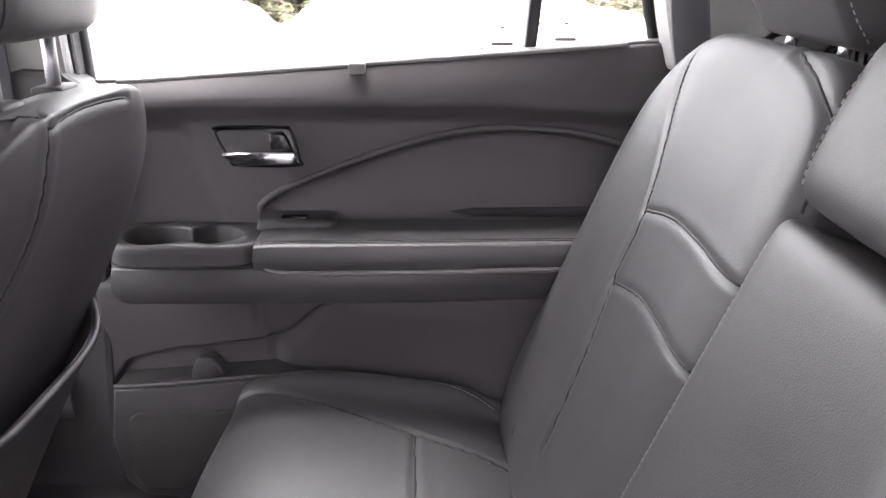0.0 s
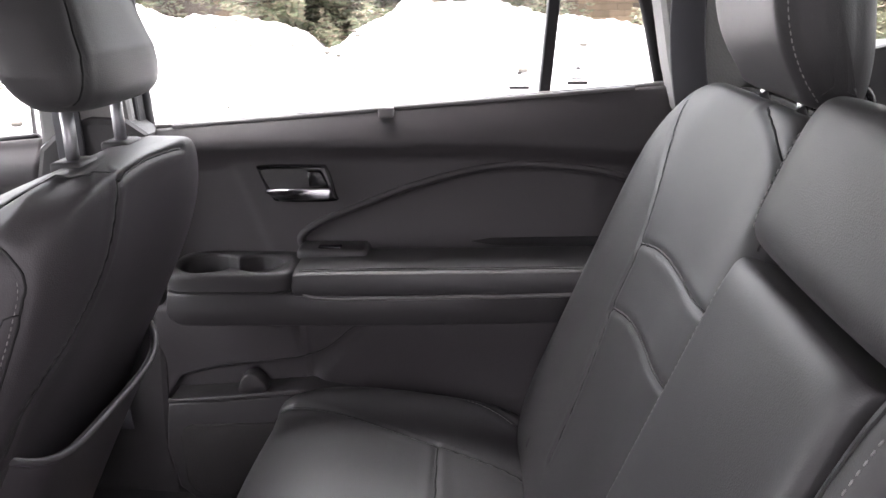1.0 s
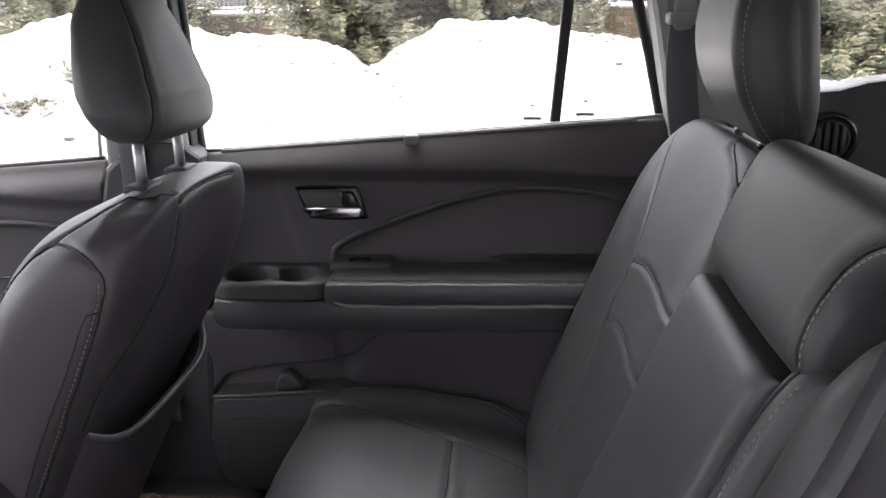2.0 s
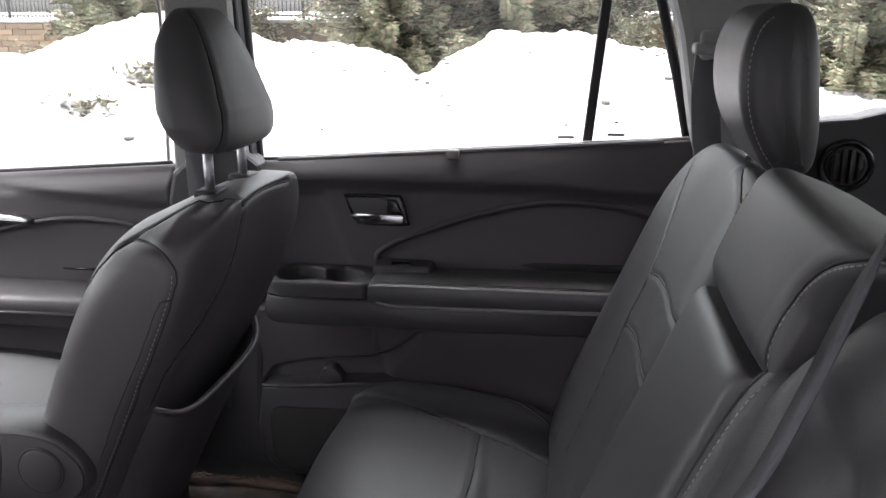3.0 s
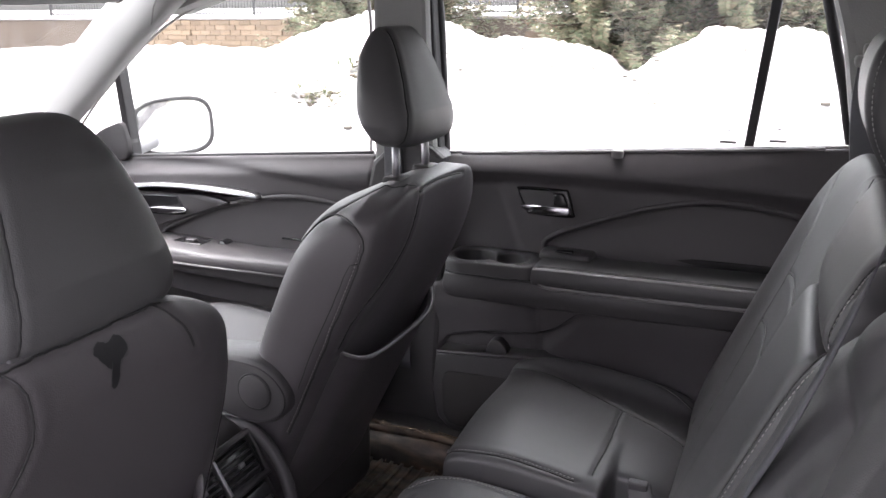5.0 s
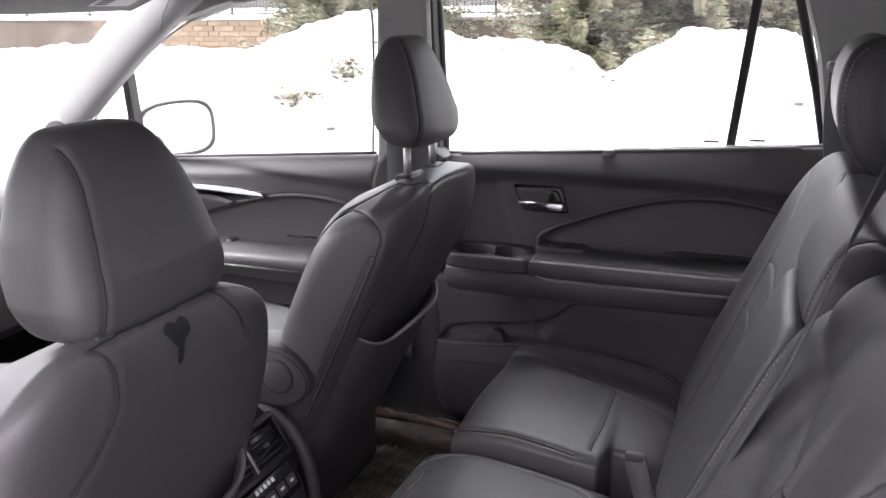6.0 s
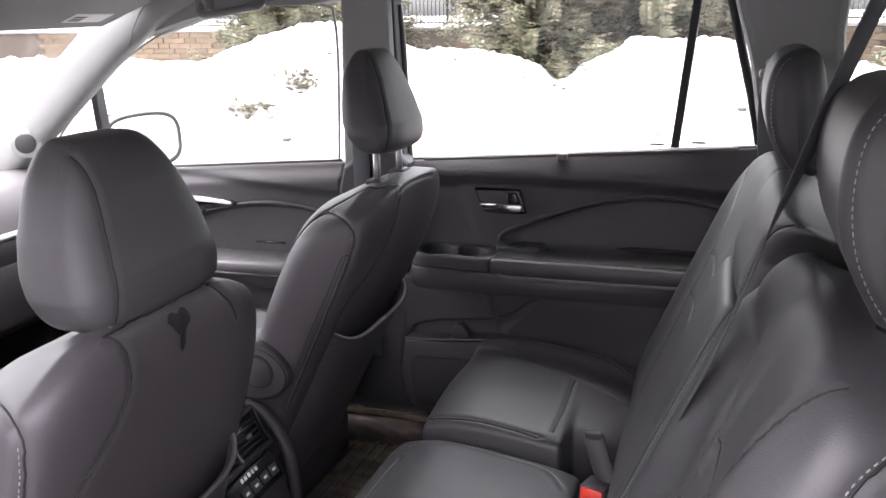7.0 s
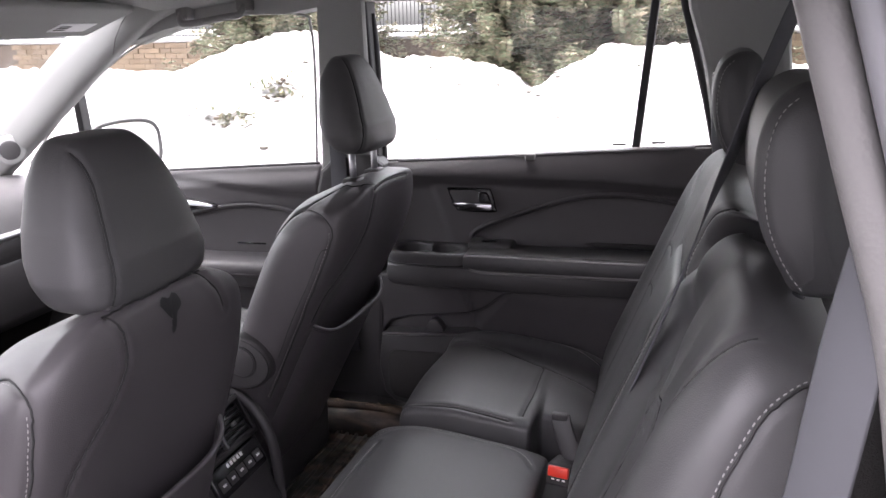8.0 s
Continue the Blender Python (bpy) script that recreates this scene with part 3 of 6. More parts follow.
def rear_seat_driver():
    seat = thing("rear_seat", (0.1, 0.2, 0.55), "black leather rear seat section with folding centre armrest", "car seat", "rear bench")
    sk, sz = seat_back_outer(seat, -0.215, 0.318, -1)
    rear_headrest(seat, 0.090, 0.036, 0.000)
    # centre: head pad above, folded armrest below
    def pad_base(E, Z):
        lo = 0.322 - 0.115 * np.clip((Z + 0.1) / 1.1, 0, 1) ** 1.6
        y = (lo + 0.648) / 2 + (0.648 - lo) / 2 * E
        return RO + (0.592 + 0.077 * Z)[..., None] * RD - RN * 0.07 + np.stack([0 * y, y, 0 * y], -1)
    pad = pillow(pad_base, RN, 0.082, back=0.05, n=9, m=6, nu=80, nv=56, extra=lambda E, Z: 0.005 * (1 - E**2), rnd=0.09)
    line = [(0.338, 1.252), (0.342, 1.275), (0.342, 1.306), (0.328, 1.334), (0.296, 1.359), (0.245, 1.378)]
    pad.seam(line, [1, 2], RN, 0.004, 0.0035, 0.001)
    pd = solid("centre_pad", pad.V, pad.F, LEATHER, seat, "padded black leather centre back pad")
    seam_cord(pad, line, [1, 2], RN + (0, -0.5, 0), pd)
    solid("stitching", *stitches(pad, line, [1, 2], RN + (0, -0.5, 0), side=-0.005, lift=0.002), THREAD, pd, kind="stuff")
    arm = pillow(back_base(0.365, 0.642, 0.085, 0.508), RN, 0.082, back=0.05, n=11, m=14, nu=80, nv=110, extra=lambda E, Z: 0.003 * (1 - E**2), rnd=0.055)
    al = [(0.628, 0.80), (0.629, 0.90), (0.630, 1.02), (0.630, 1.13), (0.628, 1.215)]
    arm.seam(al, [1, 2], RN, 0.003, 0.003, 0.0005)
    ar = solid("armrest", arm.V, arm.F, LEATHER, seat, "folded black leather centre armrest")
    solid("stitching", *stitches(arm, al, [1, 2], RN, side=-0.004, r=0.0008, lift=0.001), THREAD, ar, kind="stuff")
    pl = [(0.632, 1.255), (0.634, 1.29), (0.632, 1.325), (0.622, 1.350)]
    solid("stitching", *stitches(pad, pl, [1, 2], RN, r=0.0008, lift=0.001), THREAD, pd, kind="stuff")
    strip = pillow(back_base(0.304, 0.363, 0.05, 0.545), RN, 0.080, back=0.04, n=3, m=6, nu=20, nv=80, rnd=0.1)
    sl = [(0.322, 0.83), (0.324, 0.95), (0.325, 1.08), (0.324, 1.20), (0.322, 1.25)]
    st = solid("backrest_edge", strip.V, strip.F, LEATHER, seat)
    solid("stitching", *stitches(strip, sl, [1, 2], RN), THREAD, st, kind="stuff")
    seam_cord(strip, [(y + 0.014, z) for y, z in sl], [1, 2], RN, st)
    def base(E, Z):
        return np.stack([-0.160 + 0.195 * E, 0.24 + 0.465 * Z, 0.715 + 0 * E], -1)
    up = (0, 0, 1)
    def extra(E, Z):
        return 0.02 * bump_at(Z, -0.88, 0.08) - 0.02 * np.clip(E, 0, 1) + 0.010 * bump_at(E, -0.45, 0.4)
    cu = pillow(base, up, 0.058, back=0.11, n=6, m=9, nu=90, nv=110, extra=extra, rnd=0.10)
    edge = [(-0.335, 0.63), (-0.28, 0.675), (-0.15, 0.68), (-0.04, 0.672), (0.01, 0.62)]
    fr = [(-0.31, 0.30), (-0.315, 0.45), (-0.31, 0.60)]
    cu.seam(edge, [0, 1], up, 0.004, 0.0035, 0.001)
    cu.seam(fr, [0, 1], up, 0.004, 0.0035, 0.001)
    c2 = solid("cushion", cu.V, cu.F, LEATHER, seat, "wide black leather seat cushion")
    solid("stitching", *stitches(cu, fr, [0, 1], up, side=0.004, r=0.0009, lift=0.0015), THREAD, c2, kind="stuff")
    solid("stitching", *stitches(cu, edge, [0, 1], up, side=0.004, r=0.0009, lift=0.0015), THREAD, c2, kind="stuff")
    solid("seat_base", *box(-0.30, 0.14, -0.22, 0.70, 0.505, 0.69, 0.02), PLASTIC, seat)
    solid("seat_shell", *moved(box(-0.03, 0.03, -0.22, 0.64, -0.05, 0.60, 0.02), Matrix.Translation((0.21, 0, 0.76)) @ Euler((0, 0.39, 0)).to_matrix().to_4x4()), CARPET, seat)
    return seat


rear_seat_passenger()
rear_seat_driver()


# ---- seats: front ----
FD, FN = np.array([0.421, 0, 0.907]), np.array([0.907, 0, -0.421])


def front_seat(yc, dx, dz, inb, drop=0.0, hx=0.0, lean=24.9, low=0.0):
    """A front seat seen from behind; inb is the sign of y towards the middle of the car."""
    seat = thing("front_seat", (-0.75 + dx, yc, 0.55), "black leather front seat with headrest raised on chrome posts", "car seat", "front seats")
    FD, FN = np.array([math.sin(radians(lean)), 0, math.cos(radians(lean))]), np.array([math.cos(radians(lean)), 0, -math.sin(radians(lean))])
    pivot = np.array([-0.455 + dx + (0.030 if low else 0.0), yc, 0.997 + dz])
    O = pivot - 0.25 * FD
    def section(q):
        s = -0.20 + 0.789 * q
        z = (s - 0.267) / 0.3475
        hw = 0.248 - (0.100 if low else 0.086) * max(0.0, z) ** 2.6 - 0.03 * max(0.0, -z)
        aside = 0.0 if low else -0.014 * max(0.0, z) ** 2
        return O + FD * s - FN * 0.07 + np.array([0, aside, 0]), np.array([0, 1.0, 0]), FN, hw, 0.07 + 0.012 * math.exp(-((s - 0.42) / 0.13) ** 2) - (0.050 if low else 0.026) * max(0.0, (s - 0.47) / 0.12) ** 2, 0.085
    def extra(E, Z):
        return -0.010 * bump_at(E, 0, 0.5)
    sk = loft(section, 165, 190, power=4.2, ends=(9.0, 10.0), extra=extra)
    top = 1.299 + dz - low - (3.2 if low else 2.2) * np.clip(np.abs(sk.V[:, 1] - yc) - 0.085, 0, 1) ** 2 - 0.40 * np.clip(-0.40 + dx - sk.V[:, 0], 0, 1)
    sk.V[:, 2] = top - 0.014 * np.log1p(np.exp(np.clip((top - sk.V[:, 2]) / 0.014, -40, 40)))
    sk.refresh()
    def rz(s):
        return O[2] + s * FD[2]
    lines = []
    wide = 0.102 if low else 0.092
    tops = [(yc - wide, 1.284 + dz), (yc - 0.06, 1.287 + dz), (yc, 1.289 + dz), (yc + 0.06, 1.287 + dz), (yc + wide, 1.284 + dz)]
    for sg in (-1, 1):
        if low:
            l = [(yc + k, z) for k, z in ((0.085, 1.288), (0.10, 1.27), (0.119, 1.246), (0.132, 1.215))] if sg > 0 else [(yc - k, z) for k, z in ((0.102, 1.286), (0.085, 1.257), (0.086, 1.214), (0.111, 1.172), (0.164, 1.112), (0.19, 1.03))]
        else:
            if sg > 0:
                continue
            l = [(yc + sg * k, z) for k, z in ((0.092, 1.284), (0.105, 1.245), (0.126, 1.19), (0.160, 1.137), (0.196, 1.085), (0.200, 1.02))]
        sk.seam(l, [1, 2], FN, 0.004, 0.0035, 0.0012)
        lines.append(l)
    sk.seam(tops, [1, 2], FN, 0.003, 0.0035, 0.001)
    over = []
    if not low:
        for sg in (-1,):
            l = [(-0.475 + dx, yc + sg * 0.185), (-0.435 + dx, yc + sg * 0.163), (-0.385 + dx, yc + sg * 0.125), (-0.345 + dx, yc + sg * 0.095)]
            sk.seam(l, [0, 1], (0, 0, 1), 0.003, 0.0032, 0.0008)
            over.append(l)
    side = [(-0.66, 0.985), (-0.608, 1.071), (-0.545, 1.165), (-0.495, 1.235), (-0.45, 1.262), (-0.405, 1.258), (-0.383, 1.235), (-0.40, 1.17), (-0.435, 1.098), (-0.499, 0.971), (-0.576, 0.822)]
    if not low:
        side = [(-0.655, 0.985), (-0.600, 1.075), (-0.550, 1.145), (-0.510, 1.205), (-0.485, 1.238), (-0.460, 1.254), (-0.428, 1.258), (-0.400, 1.251), (-0.384, 1.232), (-0.382, 1.212), (-0.396, 1.168), (-0.424, 1.105), (-0.457, 1.035), (-0.505, 0.938), (-0.550, 0.850)]
    turn = Matrix.Rotation(radians(24.9 - lean), 2)
    side = [tuple(turn @ Vector((x + 0.455, z - 0.997 - (0.030 if low else 0.0))) + Vector((pivot[0], pivot[2]))) for x, z in side]
    for sg in (-1, 1):
        sk.seam(side, [0, 2], (0, sg, 0), 0.004, 0.003, 0.0008)
    b = solid("backrest", sk.V, sk.F, BACKVINYL, seat, "black leather seat back with stitched side panels")
    for l, f in zip(lines + [tops], (FN + (0, -0.6, 0), FN + (0, 0.6, 0), FN) if low else (FN + (0, -0.6, 0), FN)):
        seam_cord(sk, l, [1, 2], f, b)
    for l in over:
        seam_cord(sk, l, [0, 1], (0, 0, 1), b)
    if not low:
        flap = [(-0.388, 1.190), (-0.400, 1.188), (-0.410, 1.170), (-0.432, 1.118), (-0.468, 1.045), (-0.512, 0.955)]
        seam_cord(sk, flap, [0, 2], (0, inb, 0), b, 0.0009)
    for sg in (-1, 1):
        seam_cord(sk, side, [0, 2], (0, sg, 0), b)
        solid("stitching", *stitches(sk, side[3:], [0, 2], (0, sg, 0), side=0.005 * sg, r=0.0007, lift=0.001), THREAD, b, kind="stuff")
    # map pocket
    s0, s1 = -0.21, 0.262
    def pbase(E, Z):
        s = (s0 + s1) / 2 + (s1 - s0) / 2 * Z + (0.026 * E**4 - 0.02) * np.clip(Z, 0, 1) ** 2
        return O + s[..., None] * FD + FN * (0.004 - 0.030 * E**8 + 0.022 * (1 - E**4) * np.clip((Z + 1) / 2, 0, 1) ** 1.5)[..., None] + np.stack([0 * E, 0.196 * E, 0 * E], -1)
    pk = pillow(pbase, FN, 0.006, back=0.002, n=10, m=10, nu=44, nv=44, rnd=0.05)
    pocket = solid("map_pocket", pk.V, pk.F, BACKVINYL, seat, "sagging black map pocket")
    e = np.linspace(-1, 1, 30)
    rimline = pbase(e, np.ones(30)) + FN * 0.006
    solid("pocket_rim", *tube(rimline, 0.005, 8), BACKVINYL, pocket)
    # headrest
    zb = 1.354 + dz + drop
    hy = yc + (0.024 if low else 0.0)
    tall = 0.198 if drop == 0 else 0.214
    def hsec(q):
        x = np.interp(q, [0, 0.35, 0.75, 1], [-0.396, -0.417, -0.430, -0.438] if low else [-0.404, -0.424, -0.439, -0.442]) + dx + hx
        hd = np.interp(q, [0, 0.3, 0.75, 1], [0.055, 0.066, 0.055, 0.040] if low else [0.048, 0.058, 0.044, 0.028])
        hw = np.interp(q, [0, 0.2, 0.5, 0.8, 1], [0.130, 0.133, 0.119, 0.090, 0.068] if low else [0.118, 0.122, 0.108, 0.084, 0.068])
        return np.array([x, hy, zb + tall * q]), np.array([0, 1.0, 0]), np.array([1.0, 0, 0]), hw, hd, hd
    hs = loft(hsec, 80, 150, power=3.8 if low else 3.2, ends=(6.0 if low else 4.8, 5.0 if low else 3.8))
    edge = [(0.052, 0.190), (0.060, 0.165), (0.076, 0.11), (0.093, 0.05), (0.099, 0.008)]
    if low:
        edge = [(0.068, 0.196), (0.071, 0.165), (0.080, 0.11), (0.090, 0.05), (0.097, 0.008)]
    for sg in ((-1,) if low else (-1, 1)):
        hs.seam([(hy + sg * y, zb + z) for y, z in edge], [1, 2], (1, 0, 0), 0.0032, 0.0028, 0.0008)
    hd_ = solid("headrest", hs.V, hs.F, LEATHER, seat, "black leather headrest")
    for sg in ((-1,) if low else (-1, 1)):
        seam_cord(hs, [(hy + sg * y, zb + z) for y, z in edge], [1, 2], (1, 0, 0), hd_)
    for sg in (-1, 1):
        p = np.array([-0.402 + dx, yc + sg * 0.060, zb + 0.03])
        solid("post", *tube([p, p - np.array([0.0, 0, 0.125])], 0.0072, 14), SATIN, seat, "chrome headrest post")
        solid("post_guide", *moved(box(-0.017, 0.017, -0.022, 0.022, 0, 0.012, 0.005), Matrix.Translation(Vector((p[0], p[1], 1.290 + dz - low)))), PLASTIC, seat)
    # cushion and hinge cover
    def cbase(E, Z):
        return np.stack([-0.86 + dx + 0.25 * E, yc + 0.25 * Z, 0.775 + dz - 0.03 * E], -1)
    cu = pillow(cbase, (0, 0, 1), 0.10, back=0.10, n=4, m=5, nu=50, nv=50, extra=lambda E, Z: 0.025 * np.abs(Z) ** 3, rnd=0.2)
    solid("cushion", cu.V, cu.F, LEATHER, seat, "black leather seat cushion")
    solid("seat_base", *box(-1.05 + dx, -0.62 + dx, yc - 0.22, yc + 0.22, 0.51, 0.74, 0.03), PLASTIC, seat)
    yi = yc + inb * 0.262
    cov = catmull([(-0.80, 0.975), (-0.70, 0.994), (-0.62, 1.000), (-0.565, 0.988), (-0.530, 0.950), (-0.533, 0.910), (-0.565, 0.884), (-0.61, 0.876), (-0.68, 0.888), (-0.80, 0.92)], 6, True) + np.array([dx + 0.008, dz + 0.006])
    hinge = solid("hinge_cover", *prism(cov, "y", yc + inb * 0.18, yi, 0.010), PLASTIC, seat, "dark plastic hinge cover")
    a = np.linspace(0, 2 * np.pi, 32, endpoint=False)
    dial = np.stack([-0.584 + dx + 0.031 * np.cos(a), 0.947 + dz + 0.031 * np.sin(a)], 1)
    solid("dial", *prism(dial, "y", yi - inb * 0.004, yi + inb * 0.004, 0.002), PLASTIC, hinge, "round recline cover cap")
    # Black cords draw the shade of the gap and groove on the cover.
    solid("dial_gap_shade", *tube([(x, yi + inb * 0.0005, z) for x, z in (dial - dial.mean(0)) * 1.06 + dial.mean(0)], 0.0022, 6, closed=True), SEAM_GAP, hinge)
    cm = cov.mean(0)
    solid("cover_groove_shade", *tube([(x, yi - inb * 0.002, z) for x, z in cm + (cov - cm) * np.array([0.955, 0.86])], 0.0018, 6, closed=True), SEAM_GAP, hinge)
    return sk


front_seat(0.805, 0.0, 0.0, -1, 0.0, 0.012)
driver_back = front_seat(0.029, 0.001, -0.005, 1, -0.079, -0.032, 14.5, 0.012)


# ---- rear passenger door ----
def door_skin(x0, x1, top, fn, nx, nz):
    xs = np.linspace(x0, x1, nx)
    V, F = [], []
    for x in xs:
        for w in np.linspace(0, 1, nz):
            z = 0.56 + (top(x) - 0.56) * w
            V.append((x, fn(x, z), z))
    for i in range(nx - 1):
        for j in range(nz - 1):
            q = i * nz + j
            F.append((q, q + 1, q + nz + 1, q + nz))
    k = len(V)
    V += [(x, 1.33, z) for x, y, z in V]
    F += [tuple(k + i for i in f) for f in F]
    rim = [i * nz for i in range(nx)] + [(nx - 1) * nz + j for j in range(1, nz)] + [i * nz + nz - 1 for i in range(nx - 2, -1, -1)] + [j for j in range(nz - 2, 0, -1)]
    for a, b in zip(rim, rim[1:] + rim[:1]):
        F.append((a, b, k + b, k + a))
    return V, F


def smooth(a, b, v):
    t = min(1, max(0, (v - a) / (b - a)))
    return t * t * (3 - 2 * t)


CURVE = catmull([(-0.288, 1.035), (-0.288, 1.058), (-0.25, 1.084), (-0.161, 1.12), (-0.073, 1.151), (0.014, 1.173), (0.083, 1.181), (0.169, 1.178), (0.256, 1.162), (0.34, 1.13)], 8)


def rear_door_y(x, z):
    crease = 1.216 - 0.06 * max(0, x - 0.05) - 0.02 * max(0, -0.35 - x)
    w = smooth(crease - 0.030, crease + 0.012, z)
    y = 1.270 - 0.022 * w + 0.032 * max(0.0, (z - crease) / (belt_z(x) - crease)) ** 1.3
    if x > -0.288:
        cz = np.interp(x, CURVE[2:, 0], CURVE[2:, 1])
        y += 0.014 * smooth(cz + 0.004, cz - 0.012, z) - 0.006 * smooth(cz - 0.02, 1.035, z)
    # hollow before the handle
    y += 0.007 * smooth(1.196, 1.172, z) * smooth(-0.372, -0.400, x + 0.35 * (z - 1.14))
    y -= 0.045 * smooth(0.97, 0.93, z)
    y += 0.010 * smooth(0.90, 0.80, z)
    # scooped pocket mouth
    top = np.interp(x, RECESS[:, 0], RECESS[:, 1])
    y += 0.013 * smooth(top + 0.003, top - 0.005, z) * smooth(-0.180, -0.230, x + 0.85 * (0.885 - z))
    y -= 0.020 * smooth(0.76, 0.70, z)
    return y


RECESS = np.array([(-0.56, 0.74), (-0.537, 0.778), (-0.522, 0.798), (-0.49, 0.808), (-0.443, 0.819), (-0.36, 0.829), (-0.295, 0.838), (-0.25, 0.856), (-0.225, 0.876), (-0.20, 0.897), (-0.17, 0.905), (0.4, 0.905)])


def rear_door():
    door = thing("door_1", (-0.1, 1.3, 0.56), "closed rear door with dark trim panel, armrest and window", "car door", kind="structure")
    solid("trim_panel", *door_skin(-0.555, 0.40, lambda x: belt_z(x), rear_door_y, 200, 170), SOFT, door, "dark soft door trim panel")
    P = [(x, rear_door_y(x, z + 0.006) + 0.0025, z) for x, z in CURVE]
    solid("trim_ridge", *tube(P, 0.0065, 10), SOFT, door, "raised curved trim line")
    # armrest body with cup tray
    body = [(-0.275, 0.936), (-0.1, 0.938), (0.22, 0.945), (0.30, 0.955), (0.30, 1.0), (0.0, 0.993), (-0.20, 0.988), (-0.262, 0.985), (-0.275, 0.97)]
    solid("armrest_body", *prism(body, "y", 1.152, 1.28, 0.006), PLASTIC, door, "dark plastic armrest body")
    lower = [(-0.490, 0.996), (-0.496, 0.965), (-0.493, 0.953), (-0.484, 0.943), (-0.468, 0.937), (-0.10, 0.938), (0.22, 0.945), (0.30, 0.950), (0.30, 0.996), (-0.18, 0.986), (-0.250, 0.988), (-0.276, 0.996)]
    solid("tray_end", *box(-0.495, -0.486, 1.158, 1.28, 0.942, 1.0, 0.003), PLASTIC, door)
    solid("tray_front", *prism(lower, "y", 1.1445, 1.160, 0.005), PLASTIC, door)
    solid("tray_bottom", *box(-0.485, -0.27, 1.155, 1.28, 0.936, 0.946, 0.003), PLASTIC, door)
    solid("armrest_core", *box(-0.272, 0.30, 1.150, 1.275, 0.985, 1.012, 0.006), PLASTIC, door)
    # tray with two cup wells
    a = np.linspace(0, 2 * np.pi, 64, endpoint=False)
    def se(c, rx, ry, p):
        return np.stack([c[0] + rx * np.sign(np.cos(a)) * np.abs(np.cos(a)) ** p, c[1] + ry * np.sign(np.sin(a)) * np.abs(np.sin(a)) ** p], 1)
    outer = se((-0.386, 1.205), 0.111, 0.064, 0.42)
    o = np.array([-0.392, 1.204])
    w = np.stack([np.cos(a), np.sin(a)], 1)
    reach = []
    for c, r in ((np.array([-0.041, 0.0]), 0.050), (np.array([0.040, 0.003]), 0.046)):
        k = w @ c
        reach.append(k + np.sqrt(np.maximum(0, k * k - c @ c + r * r)) * (k * k - c @ c + r * r > 0))
    inner = o + w * np.maximum(np.maximum(*reach), 0.026)[:, None]
    lip = o + (inner - o) * 1.04
    V, F = [], []
    for ring, z in ((outer, 0.999), (outer * 1.004 - o * 0.004, 1.018), (outer, 1.026), (o + (outer - o) * 0.97, 1.030), (lip, 1.029), (inner, 1.024)):
        V += [(x, y, z) for x, y in ring]
    for i in range(5):
        for j in range(64):
            F.append((i * 64 + j, i * 64 + (j + 1) % 64, i * 64 + 64 + (j + 1) % 64, i * 64 + 64 + j))
    solid("cup_tray", V, F, PLASTIC, door, "dark cup tray with two round wells")
    V = [(x, y, 1.024) for x, y in inner] + [(*(o + (p - o) * 0.95), 0.957) for p in inner] + [(*(o + (p - o) * 0.85), 0.950) for p in inner]
    wells = [(i * 64 + j, i * 64 + (j + 1) % 64, i * 64 + 64 + (j + 1) % 64, i * 64 + 64 + j) for i in range(2) for j in range(64)] + [tuple(range(128, 192))]
    solid("cup_wells", V, wells, PLASTIC, door, "two dark cup wells")
    # Shade under the tray rim, drawn as a black cord.
    solid("tray_gap_shade", *tube([(x, y, 0.998) for x, y in outer * 1.002 - o * 0.002], 0.0022, 6, closed=True), SEAM_GAP, door)
    def pbase(E, Z):
        x = 0.01 + 0.292 * E + 0.02 * (E < -0.8) * Z * 0
        return np.stack([x, 1.207 + 0.070 * Z, 1.010 + 0.0 * E + 0.010 * (x + 0.28)], -1)
    sk = pillow(pbase, (0, 0, 1), 0.023, back=0.020, n=16, m=9, nu=90, nv=70, rnd=0.03)
    pad = solid("armrest_pad", sk.V, sk.F, LEATHER, door, "padded leather armrest with stitched edge")
    for y in (1.150, 1.157):
        seam_cord(sk, [(-0.268, y), (-0.1, y), (0.1, y), (0.29, y)], [0, 1], (0, 0, 1), pad, 0.0009)
    # Dark plastic lip coloured mid grey to hold the highlight of the window.
    lip = [(-0.275, 1.15, 1.008), (-0.262, 1.142, 0.997), (-0.240, 1.139, 0.991), (-0.20, 1.138, 0.990), (0.0, 1.138, 0.993), (0.30, 1.138, 1.0)]
    solid("armrest_lip", *tube(catmull(lip, 8), 0.0040, 8), MIDGREY, door, "light edge below the armrest")
    # switch plate
    solid("switch_plate", *moved(box(-0.290, -0.168, 1.224, 1.285, 1.016, 1.046, 0.009), Matrix()), PLASTIC, door, "window switch plate")
    solid("window_switch", *box(-0.252, -0.212, 1.232, 1.246, 1.044, 1.0485, 0.002), GLOSSBLACK, door)
    # Solid black block in place of the shaded grab opening.
    solid("grab_recess_shade", *prism([(0.010, 1.044), (0.045, 1.050), (0.30, 1.053), (0.30, 1.036), (0.05, 1.036)], "y", 1.2735, 1.30, 0.003), SEAM_GAP, door)
    # inside handle
    def oval(x0, x1, z0, z1, sk=0.02):
        return catmull([(x0, z1 - 0.01), (x0 + 0.008, z1), (x1 - 0.03, z1), (x1 - 0.012, z1 - 0.006), (x1, z0 + 0.014), (x1 - 0.004, z0), (x0 + 0.04, z0), (x0 + sk, z0 + 0.008)], 5, True)
